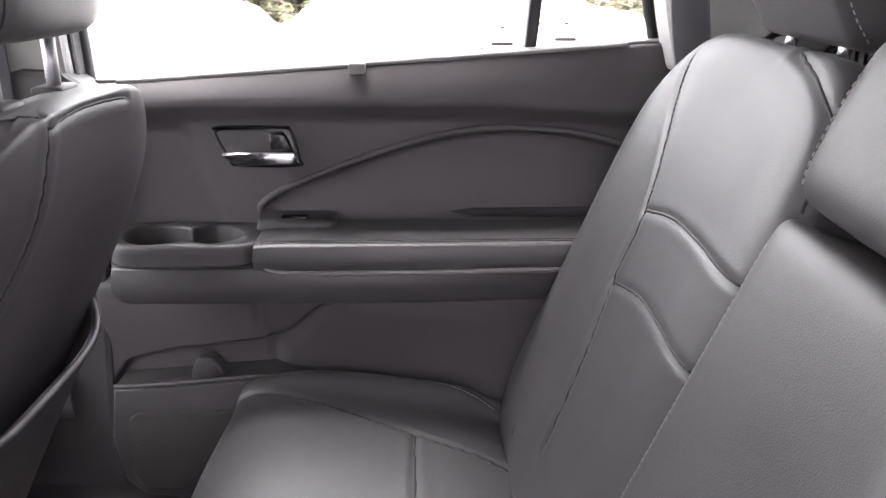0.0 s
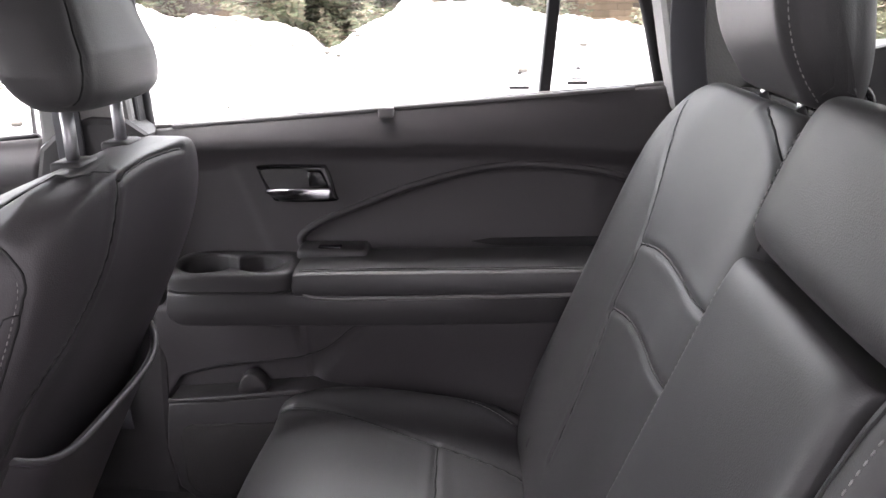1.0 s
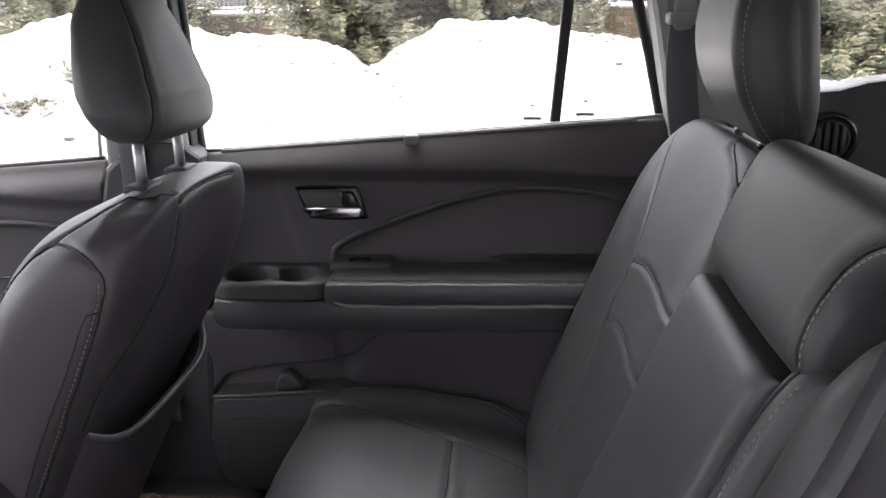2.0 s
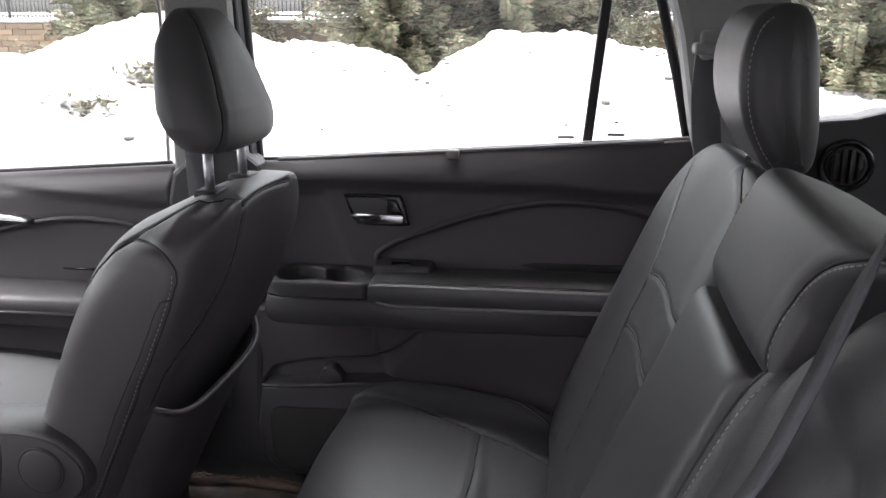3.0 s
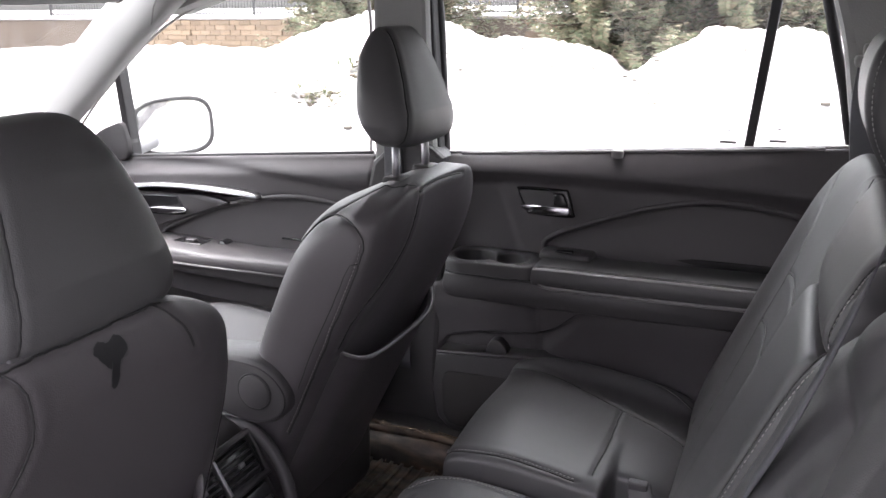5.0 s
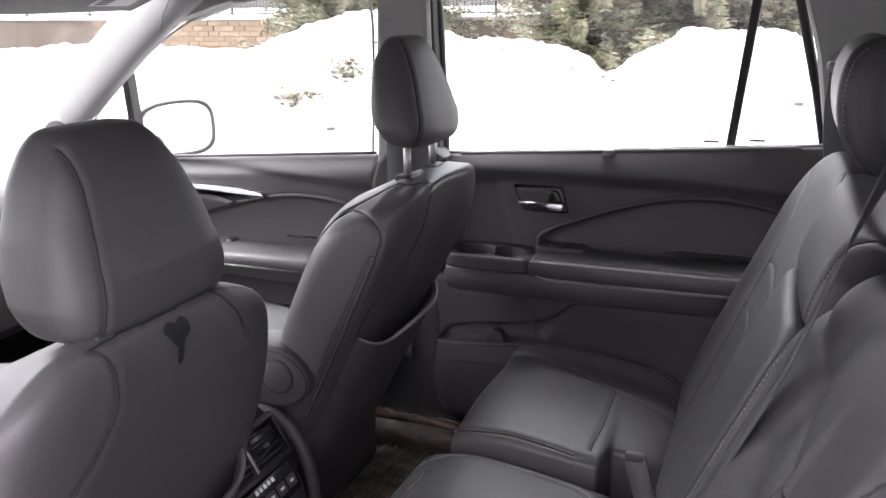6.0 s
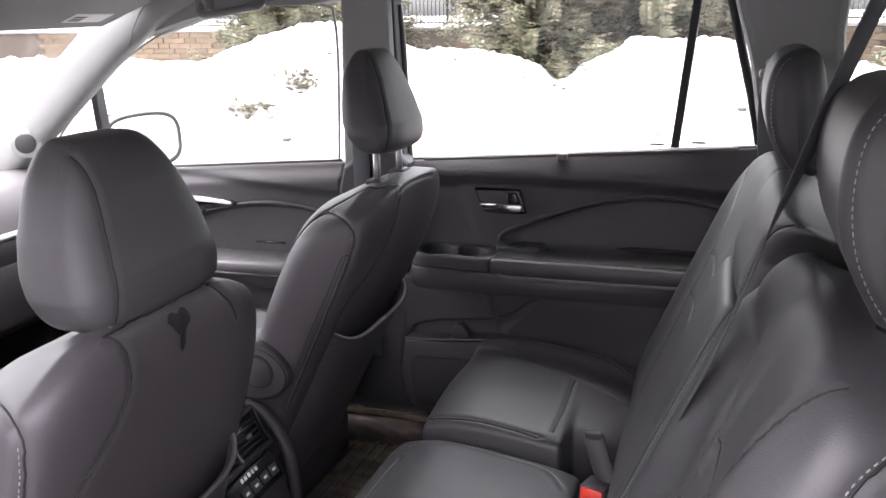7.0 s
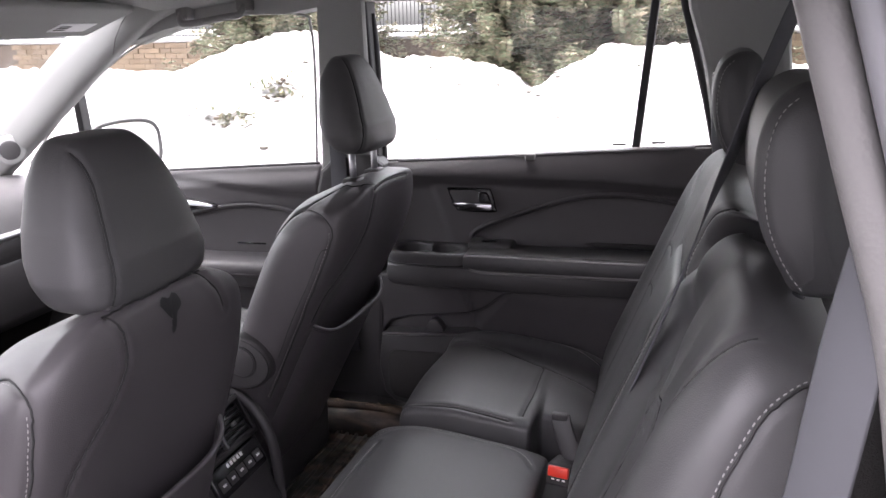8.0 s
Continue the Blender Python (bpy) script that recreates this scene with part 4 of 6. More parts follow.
    solid("handle_bezel", *prism(oval(-0.354, -0.222, 1.120, 1.184), "y", 1.262, 1.300, 0.004), GLOSSBLACK, door, "black handle recess")
    solid("handle_cup", *prism(oval(-0.346, -0.230, 1.126, 1.178), "y", 1.259, 1.263, 0.002), PLASTIC, door)
    solid("handle_lever", *prism([(-0.340, 1.146), (-0.229, 1.148), (-0.224, 1.138), (-0.232, 1.127), (-0.316, 1.125), (-0.330, 1.132)], "y", 1.246, 1.258, 0.004), CHROME, door, "chrome door handle lever")
    solid("lock_lever", *prism([(-0.266, 1.176), (-0.243, 1.176), (-0.232, 1.151), (-0.264, 1.150)], "y", 1.249, 1.258, 0.003), GLOSSBLACK, door)
    # sill strip and clip
    solid("belt_seal", *tube([(x, 1.298, belt_z(x) + 0.001) for x in np.linspace(-0.55, 0.36, 30)], 0.008, 8, flat=0.7), MIDGREY, door, "grey window sill strip")
    solid("belt_strip", *tube([(x, 1.283, belt_z(x) + 0.001) for x in np.linspace(-0.50, 0.28, 30)], 0.0045, 8), MIDGREY, door, "grey window sill moulding")
    # Black cord as the shade inside the sill groove.
    solid("sill_groove_shade", *tube([(x, 1.2895, belt_z(x) + 0.0045) for x in np.linspace(-0.50, 0.28, 30)], 0.0013, 6), SEAM_GAP, door)
    solid("shade_clip", *box(-0.143, -0.117, 1.264, 1.290, belt_z(-0.13) - 0.012, belt_z(-0.13) + 0.006, 0.004), MIDGREY, door, "small grey clip")
    # pocket
    front = [(-0.532, 0.772), (-0.45, 0.778), (-0.33, 0.790), (-0.28, 0.794), (-0.20, 0.78), (-0.15, 0.72), (-0.13, 0.58), (-0.44, 0.566), (-0.50, 0.572), (-0.53, 0.60), (-0.545, 0.68)]
    solid("door_pocket", *prism(front, "y", 1.186, 1.26, 0.007), PLASTIC, door, "dark door pocket")
    solid("pocket_lip", *tube(catmull([(-0.53, 1.190, 0.775), (-0.45, 1.187, 0.781), (-0.36, 1.187, 0.790), (-0.28, 1.190, 0.795), (-0.20, 1.20, 0.785)], 8), 0.0045, 8), SOFT, door)
    # Thin black line painted as the shaded edge of the pocket recess.
    solid("recess_shade_line", *tube([(x, rear_door_y(x, z + 0.004) + 0.001, z + 0.002) for x, z in catmull(RECESS[1:-1], 5)], 0.0012, 6), SEAM_GAP, door)
    solid("bottle_notch", *prism(catmull([(-0.405, 0.785), (-0.40, 0.812), (-0.385, 0.822), (-0.368, 0.816), (-0.355, 0.79)], 5, True), "y", 1.200, 1.232, 0.004), PLASTIC, door)
    sp = [(-0.515, 0.700), (-0.508, 0.722), (-0.495, 0.730), (-0.24, 0.740), (-0.22, 0.73), (-0.20, 0.615), (-0.22, 0.60), (-0.47, 0.585), (-0.498, 0.592), (-0.512, 0.615)]
    solid("speaker_panel", *prism(sp, "y", 1.181, 1.190, 0.003), CARPET, door, "dark speaker panel")
    # window
    g = solid("window_glass", *prism([(-0.545, 1.23), (0.325, 1.29), (0.30, 1.42), (0.225, 1.668), (-0.565, 1.668), (-0.56, 1.50)], "y", 1.322, 1.327), GLASS, door, "clear window glass", smooth=False)
    g.visible_shadow = False
    solid("window_divider", *prism([(0.124, 1.285), (0.143, 1.286), (0.180, 1.68), (0.160, 1.68)], "y", 1.305, 1.345, 0.003), RUBBER, door, "black window divider", smooth=False)
    solid("door_frame", *prism([(-0.600, 1.22), (-0.610, 1.69), (-0.572, 1.69), (-0.562, 1.50), (-0.550, 1.22)], "y", 1.268, 1.335, 0.006), RUBBER, door, "black door frame", smooth=False)
    fr = catmull([(-0.553, 1.23), (-0.560, 1.40), (-0.566, 1.55), (-0.575, 1.64)], 4)
    solid("window_channel", *tube([(x, 1.31, z) for x, z in fr], 0.012, 8), RUBBER, door)
    fr = [(0.330, 1.29), (0.300, 1.42), (0.240, 1.64), (0.225, 1.70)]
    solid("window_channel", *tube([(x, 1.31, z) for x, z in fr], 0.011, 8), RUBBER, door)
    fr = [(0.362, 1.28), (0.325, 1.44), (0.262, 1.66), (0.25, 1.70)]
    solid("door_seal", *tube([(x, 1.285, z) for x, z in fr], 0.010, 8), RUBBER, door)
    solid("outer_skin", *prism([(-0.6, 0.45), (0.40, 0.45), (0.42, 1.27), (-0.6, 1.20)], "y", 1.335, 1.40, 0.01), PAINT, door, "silver painted door skin", smooth=False)
    return door


rear_door()


# ---- outside ----
gx = np.linspace(-1, 1, 81)
gx = np.sign(gx) * np.abs(gx) ** 3 * 1500
V, F = [], []
for x in gx:
    for y in gx:
        V.append((x, y, 0.0))
F = [(i * 81 + j, i * 81 + j + 1, i * 81 + 82 + j, i * 81 + 81 + j) for i in range(80) for j in range(80)]
# Assumed asphalt, added to cut light bounced from snow into the cabin.
tagged(solid("parking_lot", *box(-60, 60, -60, 5.2, 0.0, 0.012, 0.004), ASPHALT), "wet dark asphalt of an assumed car park, cutting snow bounce", "road", kind="structure")
tagged(solid("ground", V, F, SNOW), "snow covered ground round the car", "ground", kind="structure")


def bank_z(x, y):
    """The ploughed snow bank: peaks along x, rising from the near foot to a ridge."""
    ridge = np.interp(x, [-16, -12.5, -10, -8.3, -7.6, -7.0, -6.1, -5.3, -4.8, -3.9, -2.9, -2.33, -1.85, -1.1, 0.05, 0.9, 1.7, 2.5, 3.2, 4, 8], [0.7, 0.9, 0.82, 0.82, 1.02, 1.33, 1.5, 1.3, 1.0, 1.09, 0.88, 0.42, 0.84, 1.2, 1.2, 1.0, 0.9, 0.75, 0.45, 0.36, 0.36])
    up = np.clip((y - 6.5) / 5.5, 0, 1)
    down = np.clip((y - 12) / 3.0, 0, 1)
    shape = (up * up * (3 - 2 * up)) ** 0.8 * (1 - 0.7 * down**2)
    return ridge * shape


def snow_z(x, y):
    """The bank with its lumps and clods."""
    v = Vector((x, y, 0.0))
    lumps = 0.05 * noise.noise(v * 0.8) + 0.05 * noise.noise(v * 2.3) + 0.055 * noise.noise(v * 5.0) + 0.05 * noise.noise(v * 9.0) + 0.03 * noise.noise(v * 17.0) + 0.11 * max(0.0, noise.noise(v * 3.1) - 0.12)
    return float(bank_z(x, y)) + lumps * min(1, (y - 6.0) / 1.5) + 0.01


V, F = [], []
XS, YS = np.linspace(-18, 9, 420), np.linspace(6.0, 16.0, 150)
for x in XS:
    for y in YS:
        V.append((x, y, snow_z(x, y)))
k = len(YS)
F = [(i * k + j, i * k + j + 1, i * k + k + 1 + j, i * k + k + j) for i in range(len(XS) - 1) for j in range(k - 1)]
tagged(solid("snow_bank", V, F, SNOW), "ploughed bank of lumpy white snow", "snow bank", kind="stuff")


# ---- front passenger door ----
FCURVE = catmull([(-1.432, 0.950), (-1.424, 0.966), (-1.405, 0.984), (-1.308, 1.026), (-1.20, 1.065), (-1.079, 1.094), (-0.983, 1.107), (-0.909, 1.106), (-0.843, 1.098), (-0.74, 1.070)], 8)


def front_door_y(x, z):
    y = 1.268
    crease = 1.175 - 0.03 * smooth(-1.2, -0.75, x)
    y -= 0.016 * smooth(crease - 0.012, crease + 0.012, z)
    y += 0.035 * smooth(belt_z(x) - 0.05, belt_z(x), z)
    if x > -1.43:
        cz = np.interp(x, FCURVE[:, 0], FCURVE[:, 1])
        y += 0.012 * smooth(cz + 0.004, cz - 0.008, z)
    y -= 0.04 * smooth(0.92, 0.88, z)
    return y


def front_door():
    door = thing("door_2", (-1.1, 1.3, 0.56), "closed front door with silver trim line, armrest and window", "car door", kind="structure")
    solid("trim_panel", *door_skin(-1.66, -0.735, belt_z, front_door_y, 90, 80), SOFT, door, "dark soft door trim panel")
    solid("trim_ridge", *tube([(x, front_door_y(x, z) - 0.001, z) for x, z in FCURVE], 0.006, 10), SOFT, door)
    arm = [(-1.42, 0.955), (-1.42, 0.925), (-1.38, 0.905), (-0.9, 0.895), (-0.735, 0.90), (-0.735, 0.962), (-1.0, 0.958), (-1.40, 0.968)]
    solid("armrest_body", *prism(catmull(arm, 4, True), "y", 1.135, 1.28, 0.012), PLASTIC, door, "dark armrest body")
    pad = pillow(lambda E, Z: np.stack([-1.055 + 0.34 * E, 1.20 + 0.068 * Z, 0.945 + 0 * E + 0.010 * E], -1), (0, 0, 1), 0.022, back=0.026, n=12, m=4, nu=50, nv=30, rnd=0.05)
    solid("armrest_pad", pad.V, pad.F, SOFT, door, "padded dark armrest")
    solid("armrest_lip", *tube([(-1.36, 1.145, 0.935), (-1.31, 1.130, 0.930), (-1.2, 1.128, 0.931), (-0.74, 1.128, 0.938)], 0.004, 8), SOFT, door)
    solid("switch_plate", *box(-1.36, -1.24, 1.20, 1.25, 0.958, 0.967, 0.004), GLOSSBLACK, door, "window switch plate")
    solid("window_switch", *box(-1.30, -1.27, 1.212, 1.228, 0.965, 0.973, 0.003), PLASTIC, door)
    # Cup and slot are not hollowed; black pieces give their shade.
    solid("grab_cup_shade", *prism([(-1.236, 0.945), (-1.20, 0.970), (-1.188, 0.969), (-1.160, 0.945)], "y", 1.235, 1.27, 0.003), GLOSSBLACK, door)
    solid("pull_slot_shade", *tube([(-1.025, front_door_y(-1.02, 0.986), 0.986), (-0.93, front_door_y(-0.93, 0.988), 0.988)], 0.003, 6), GLOSSBLACK, door)
    sil = catmull([(-1.560, 1.084), (-1.545, 1.098), (-1.47, 1.109), (-1.39, 1.115), (-1.225, 1.117), (-1.099, 1.110), (-1.074, 1.098), (-1.10, 1.094), (-1.149, 1.096), (-1.288, 1.104), (-1.40, 1.102), (-1.50, 1.092)], 5, True)
    solid("silver_trim", *prism(sil, "y", 1.246, 1.27, 0.004), SATIN, door, "satin silver trim blade")
    bez = catmull([(-1.475, 1.068), (-1.465, 1.078), (-1.36, 1.082), (-1.345, 1.076), (-1.327, 1.040), (-1.338, 1.028), (-1.43, 1.022), (-1.460, 1.032)], 5, True)
    solid("handle_bezel", *prism(bez, "y", 1.251, 1.29, 0.004), GLOSSBLACK, door, "black handle recess")
    solid("handle_lever", *prism(catmull([(-1.448, 1.044), (-1.322, 1.052), (-1.324, 1.038), (-1.419, 1.030)], 4, True), "y", 1.238, 1.249, 0.003), CHROME, door, "chrome door handle lever")
    cheek = catmull([(-1.60, 1.077), (-1.45, 1.093), (-1.298, 1.095), (-1.22, 1.086), (-1.179, 1.074), (-1.21, 1.062), (-1.26, 1.046), (-1.36, 1.012), (-1.46, 0.985), (-1.60, 0.985)], 5, True)
    solid("handle_cheek", *prism(cheek, "y", 1.254, 1.27, 0.004), PLASTIC, door, "dark panel round the handle")
    solid("door_pocket", *prism(catmull([(-1.6, 0.80), (-1.2, 0.80), (-0.9, 0.80), (-0.82, 0.88), (-0.76, 0.885), (-0.76, 0.58), (-1.6, 0.58)], 4, True), "y", 1.16, 1.25, 0.01), PLASTIC, door, "dark door pocket")
    solid("pocket_lip", *tube([(-1.6, 1.155, 0.80), (-0.95, 1.155, 0.805), (-0.80, 1.16, 0.83)], 0.008, 8), PLASTIC, door)
    g = solid("window_glass", *prism([(-1.62, 1.165), (-0.76, 1.228), (-0.752, 1.655), (-1.00, 1.66), (-1.32, 1.59), (-1.57, 1.42), (-1.69, 1.29)], "y", 1.322, 1.327), GLASS, door, "clear window glass", smooth=False)
    g.visible_shadow = False
    solid("quarter_divider", *prism([(-1.583, 1.440), (-1.562, 1.452), (-1.540, 1.17), (-1.565, 1.17)], "y", 1.302, 1.34, 0.003), RUBBER, door, "black quarter window divider", smooth=False)
    edge = catmull([(-0.762, 1.225), (-0.752, 1.45), (-0.755, 1.60), (-0.79, 1.645), (-1.005, 1.648), (-1.185, 1.612), (-1.33, 1.565), (-1.453, 1.495), (-1.593, 1.385), (-1.692, 1.30), (-1.785, 1.20)], 6)
    solid("window_seal", *tube([(x, 1.312, z) for x, z in edge], 0.004, 8), GREYTRIM, door, "grey window seal")
    solid("belt_seal", *tube([(x, 1.305, belt_z(x) + 0.002) for x in np.linspace(-1.62, -0.75, 20)], 0.006, 8), RUBBER, door)
    sail = catmull([(-1.70, 1.19), (-1.66, 1.235), (-1.60, 1.262), (-1.556, 1.265), (-1.55, 1.17), (-1.66, 1.165)], 4, True)
    solid("mirror_sail", *prism(sail, "y", 1.285, 1.335, 0.005), PLASTIC, door, "dark mirror base cover")
    solid("outer_skin", *prism([(-1.75, 0.45), (-0.62, 0.45), (-0.62, 1.20), (-1.75, 1.12)], "y", 1.335, 1.40, 0.01), PAINT, door, "silver painted door skin", smooth=False)
    return door


front_door()


def wing_mirror():
    m = thing("wing_mirror", (-1.55, 1.46, 1.2), "dark door mirror reflecting the car side and snow", "car mirror")
    ax = np.array([0.432, 0.902, 0])  # along the glass, away from the car
    nr = np.array([0.9015, -0.4318, 0.026])  # out of the glass, to the rear
    c = np.array([-1.58, 1.53, 1.228])
    def ring(sx, sz, back, k=40):
        a = np.linspace(0, 2 * np.pi, k, endpoint=False)
        e = np.sign(np.cos(a)) * np.abs(np.cos(a)) ** 0.55 * sx
        z = np.sign(np.sin(a)) * np.abs(np.sin(a)) ** 0.6 * sz
        z = z * (1 - 0.10 * (e / max(sx, 1e-6) < 0) * np.abs(e / max(sx, 1e-6)))
        return c + e[:, None] * ax + z[:, None] * np.array([-0.05, 0.023, 1.0]) - nr * back
    rings = [ring(0.118, 0.078, 0.004), ring(0.130, 0.089, -0.004), ring(0.136, 0.094, 0.01), ring(0.135, 0.093, 0.04), ring(0.11, 0.075, 0.075), ring(0.05, 0.03, 0.092)]
    V = np.concatenate(rings)
    F = [(i * 40 + j, i * 40 + (j + 1) % 40, i * 40 + 40 + (j + 1) % 40, i * 40 + 40 + j) for i in range(5) for j in range(40)] + [tuple(range(200, 240))]
    solid("housing", V, F, PLASTIC, m, "dark mirror housing")
    g = ring(0.120, 0.080, 0.003)
    solid("mirror_glass", np.concatenate([g, g - nr * 0.002]), [tuple(range(40)), tuple(range(40, 80))] + [(j, (j + 1) % 40, 40 + (j + 1) % 40, 40 + j) for j in range(40)], MIRRORGLASS, m, "flat mirror glass", smooth=False)
    solid("mirror_arm", *tube(catmull([(-1.60, 1.33, 1.19), (-1.61, 1.40, 1.185), (-1.62, 1.47, 1.19)], 6), 0.025, 12), DARKPAINT, m)
    return m


wing_mirror()


# ---- dashboard, windscreen, visor, console ----
def dashboard():
    d = thing("dashboard", (-1.7, YC, 1.0), "dark dashboard with silver strip below the windscreen", "dashboard")
    prof = catmull([(-1.555, 1.01), (-1.57, 1.08), (-1.61, 1.145), (-1.68, 1.175), (-1.85, 1.175), (-2.05, 1.14), (-2.05, 0.75), (-1.66, 0.75), (-1.60, 0.90)], 6, True)
    solid("dash_top", *prism(prof, "y", -0.25, 1.235, 0.02), PLASTIC, d, "dark dashboard moulding")
    solid("dash_strip", *tube([(-1.562, y, 1.055) for y in np.linspace(0.75, 1.22, 12)], 0.012, 10), SATIN, d, "satin silver strip")
    solid("glove_box", *box(-1.63, -1.56, 0.72, 1.20, 0.80, 0.99, 0.02), PLASTIC, d)
    solid("air_vent", *box(-1.605, -1.570, 1.06, 1.20, 1.09, 1.125, 0.008), GLOSSBLACK, d)
    return d


dashboard()
ws = thing("windscreen", (-1.6, YC, 1.45), "clear raked windscreen", "window", kind="structure")
w = solid("pane", *prism([(-2.06, 1.16), (-2.055, 1.17), (-1.19, 1.735), (-1.185, 1.725)], "y", -0.24, 1.19), GLASS, ws, smooth=False)
w.visible_shadow = False
solid("header_trim", *prism([(-1.30, 1.672), (-1.15, 1.735), (-1.15, 1.70), (-1.28, 1.655)], "y", -0.25, 1.25, 0.006), HEADLINER, ws, smooth=False)


def tweeter():
    t = thing("tweeter", (-1.72, 1.19, 1.26), "round speaker in the windscreen pillar trim", "speaker")
    c, nr = np.array([-1.735, 1.185, 1.262]), Vector((0.62, -0.78, 0.1)).normalized()
    q = nr.to_track_quat("Z", "Y").to_matrix().to_4x4()
    m = Matrix.Translation(Vector(c)) @ q
    a = np.linspace(0, 2 * np.pi, 32, endpoint=False)
    def disc(r, lo, hi, b):
        return moved(prism(np.stack([r * np.cos(a), r * np.sin(a)], 1), "z", lo, hi, b), m)
    solid("ring", *disc(0.046, -0.065, 0.010, 0.006), GREYTRIM, t, "grey speaker ring")
    solid("grille", *disc(0.030, 0.0, 0.012, 0.003), PLASTIC, t, "dark speaker grille")


tweeter()


def sun_visor():
    v = thing("sun_visor", (-1.25, 0.86, 1.65), "grey folded sun visor with a white label", "sun visor")
    m = Matrix.Translation((-1.25, 0.86, 1.640)) @ Euler((0, radians(-20), 0)).to_matrix().to_4x4()
    o = catmull([(-0.10, -0.24), (0.085, -0.24), (0.095, 0.0), (0.085, 0.225), (0.06, 0.245), (-0.08, 0.24), (-0.10, 0.20)], 6, True)
    solid("board", *moved(prism(o, "z", -0.010, 0.010, 0.006), m), HEADLINER, v, "grey visor board")
    solid("label", *moved(box(-0.055, 0.0, 0.06, 0.19, -0.0125, -0.0105, 0.0005), m), WHITEINK, v, "white warning label")
    solid("label_print", *joined(*[moved(box(-0.045 + 0.012 * i, -0.039 + 0.012 * i, 0.07, 0.11, -0.0135, -0.0126, 0.0002), m) for i in range(3)]), PLASTIC, v)


sun_visor()


def grab_handle():
    g = thing("grab_handle", (-1.0, 1.2, 1.65), "folded grey roof grab handle", "grab handle")
    p = catmull([(-1.10, 1.225, 1.665), (-1.095, 1.205, 1.640), (-1.06, 1.20, 1.635), (-0.95, 1.20, 1.650), (-0.915, 1.205, 1.655), (-0.91, 1.225, 1.68)], 8)
    solid("bar", *tube(p - np.array([0, 0, 0.010]), 0.012, 12, flat=0.8), MIDGREY, g)
    for x, z in ((-1.10, 1.665), (-0.91, 1.685)):
        solid("mount", *box(x - 0.02, x + 0.02, 1.215, 1.252, z - 0.03, z + 0.02, 0.006), MIDGREY, g)


grab_handle()


def console():
    """Rear end of the centre console, with two air vents and a row of buttons."""
    c = thing("centre_console", (-0.7, YC, 0.5), "dark centre console with rear air vents and buttons", "console")
    prof = catmull([(-1.35, 0.52), (-1.35, 0.84), (-1.0, 0.87), (-0.70, 0.895), (-0.645, 0.888), (-0.612, 0.862), (-0.560, 0.775), (-0.535, 0.70), (-0.545, 0.52)], 6, True)
    solid("body", *prism(prof, "y", 0.365, 0.585, 0.018), PLASTIC, c, "dark console body")
    o = Vector((-0.607, YC, 0.858))
    dn = Vector((0.51, 0, -0.86))
    nr = Vector((0.86, 0, 0.51))
    m = Matrix((( dn.x, 0, nr.x, o.x), (dn.y, 1, nr.y, o.y), (dn.z, 0, nr.z, o.z), (0, 0, 0, 1)))
    for s in (-1, 1):
        vent = solid("air_vent", *moved(box(-0.002, 0.060, s * 0.048 - 0.043, s * 0.048 + 0.043, -0.02, 0.004, 0.003), m), GLOSSBLACK, c, "black air vent")
        for k in range(5):
            solid("slat", *moved(box(0.003 + 0.0115 * k, 0.006 + 0.0115 * k, s * 0.048 - 0.040, s * 0.048 + 0.040, 0.002, 0.010, 0.001), m), PLASTIC, vent)
        solid("vent_tab", *moved(box(0.026, 0.034, s * 0.048 - 0.006, s * 0.048 + 0.006, 0.006, 0.015, 0.002), m), SATIN, vent)
    solid("vent_divider", *moved(box(-0.004, 0.062, -0.0035, 0.0035, 0.0, 0.012, 0.002), m), SATIN, c, "silver bar between the vents")
    fr = [(-0.012, -0.10), (0.068, -0.10), (0.068, 0.10), (-0.012, 0.10)]
    solid("vent_frame", *moved(tube([(x, y, 0.006) for x, y in fr], 0.006, 8, closed=True), m), PLASTIC, c)
    pan = solid("button_panel", *moved(box(0.075, 0.135, -0.085, 0.085, -0.01, 0.008, 0.006), m), GLOSSBLACK, c, "black button panel")
    for k in range(5):
        solid("button", *moved(box(0.10, 0.122, -0.075 + 0.031 * k, -0.050 + 0.031 * k, 0.006, 0.011, 0.002), m), PLASTIC, pan)
        solid("icon", *moved(box(0.108, 0.113, -0.069 + 0.031 * k, -0.058 + 0.031 * k, 0.0112, 0.0116, 0.0001), m), WHITEINK, pan)
    solid("display_marks", *joined(*[moved(box(0.082, 0.090, -0.03 + 0.012 * k, -0.022 + 0.012 * k, 0.0082, 0.0086, 0.0001), m) for k in range(5)]), WHITEINK, pan)
    solid("side_rail", *tube(catmull([(-0.70, 0.362, 0.86), (-0.63, 0.360, 0.83), (-0.575, 0.360, 0.74), (-0.555, 0.362, 0.60)], 6), 0.008, 8), GLOSSBLACK, c)
    solid("side_rail", *tube(catmull([(-0.70, 0.588, 0.87), (-0.60, 0.592, 0.86), (-0.54, 0.592, 0.77), (-0.525, 0.59, 0.62)], 6), 0.012, 8), PLASTIC, c)
    c.location += Vector((0.01, -0.045, 0.004))


console()


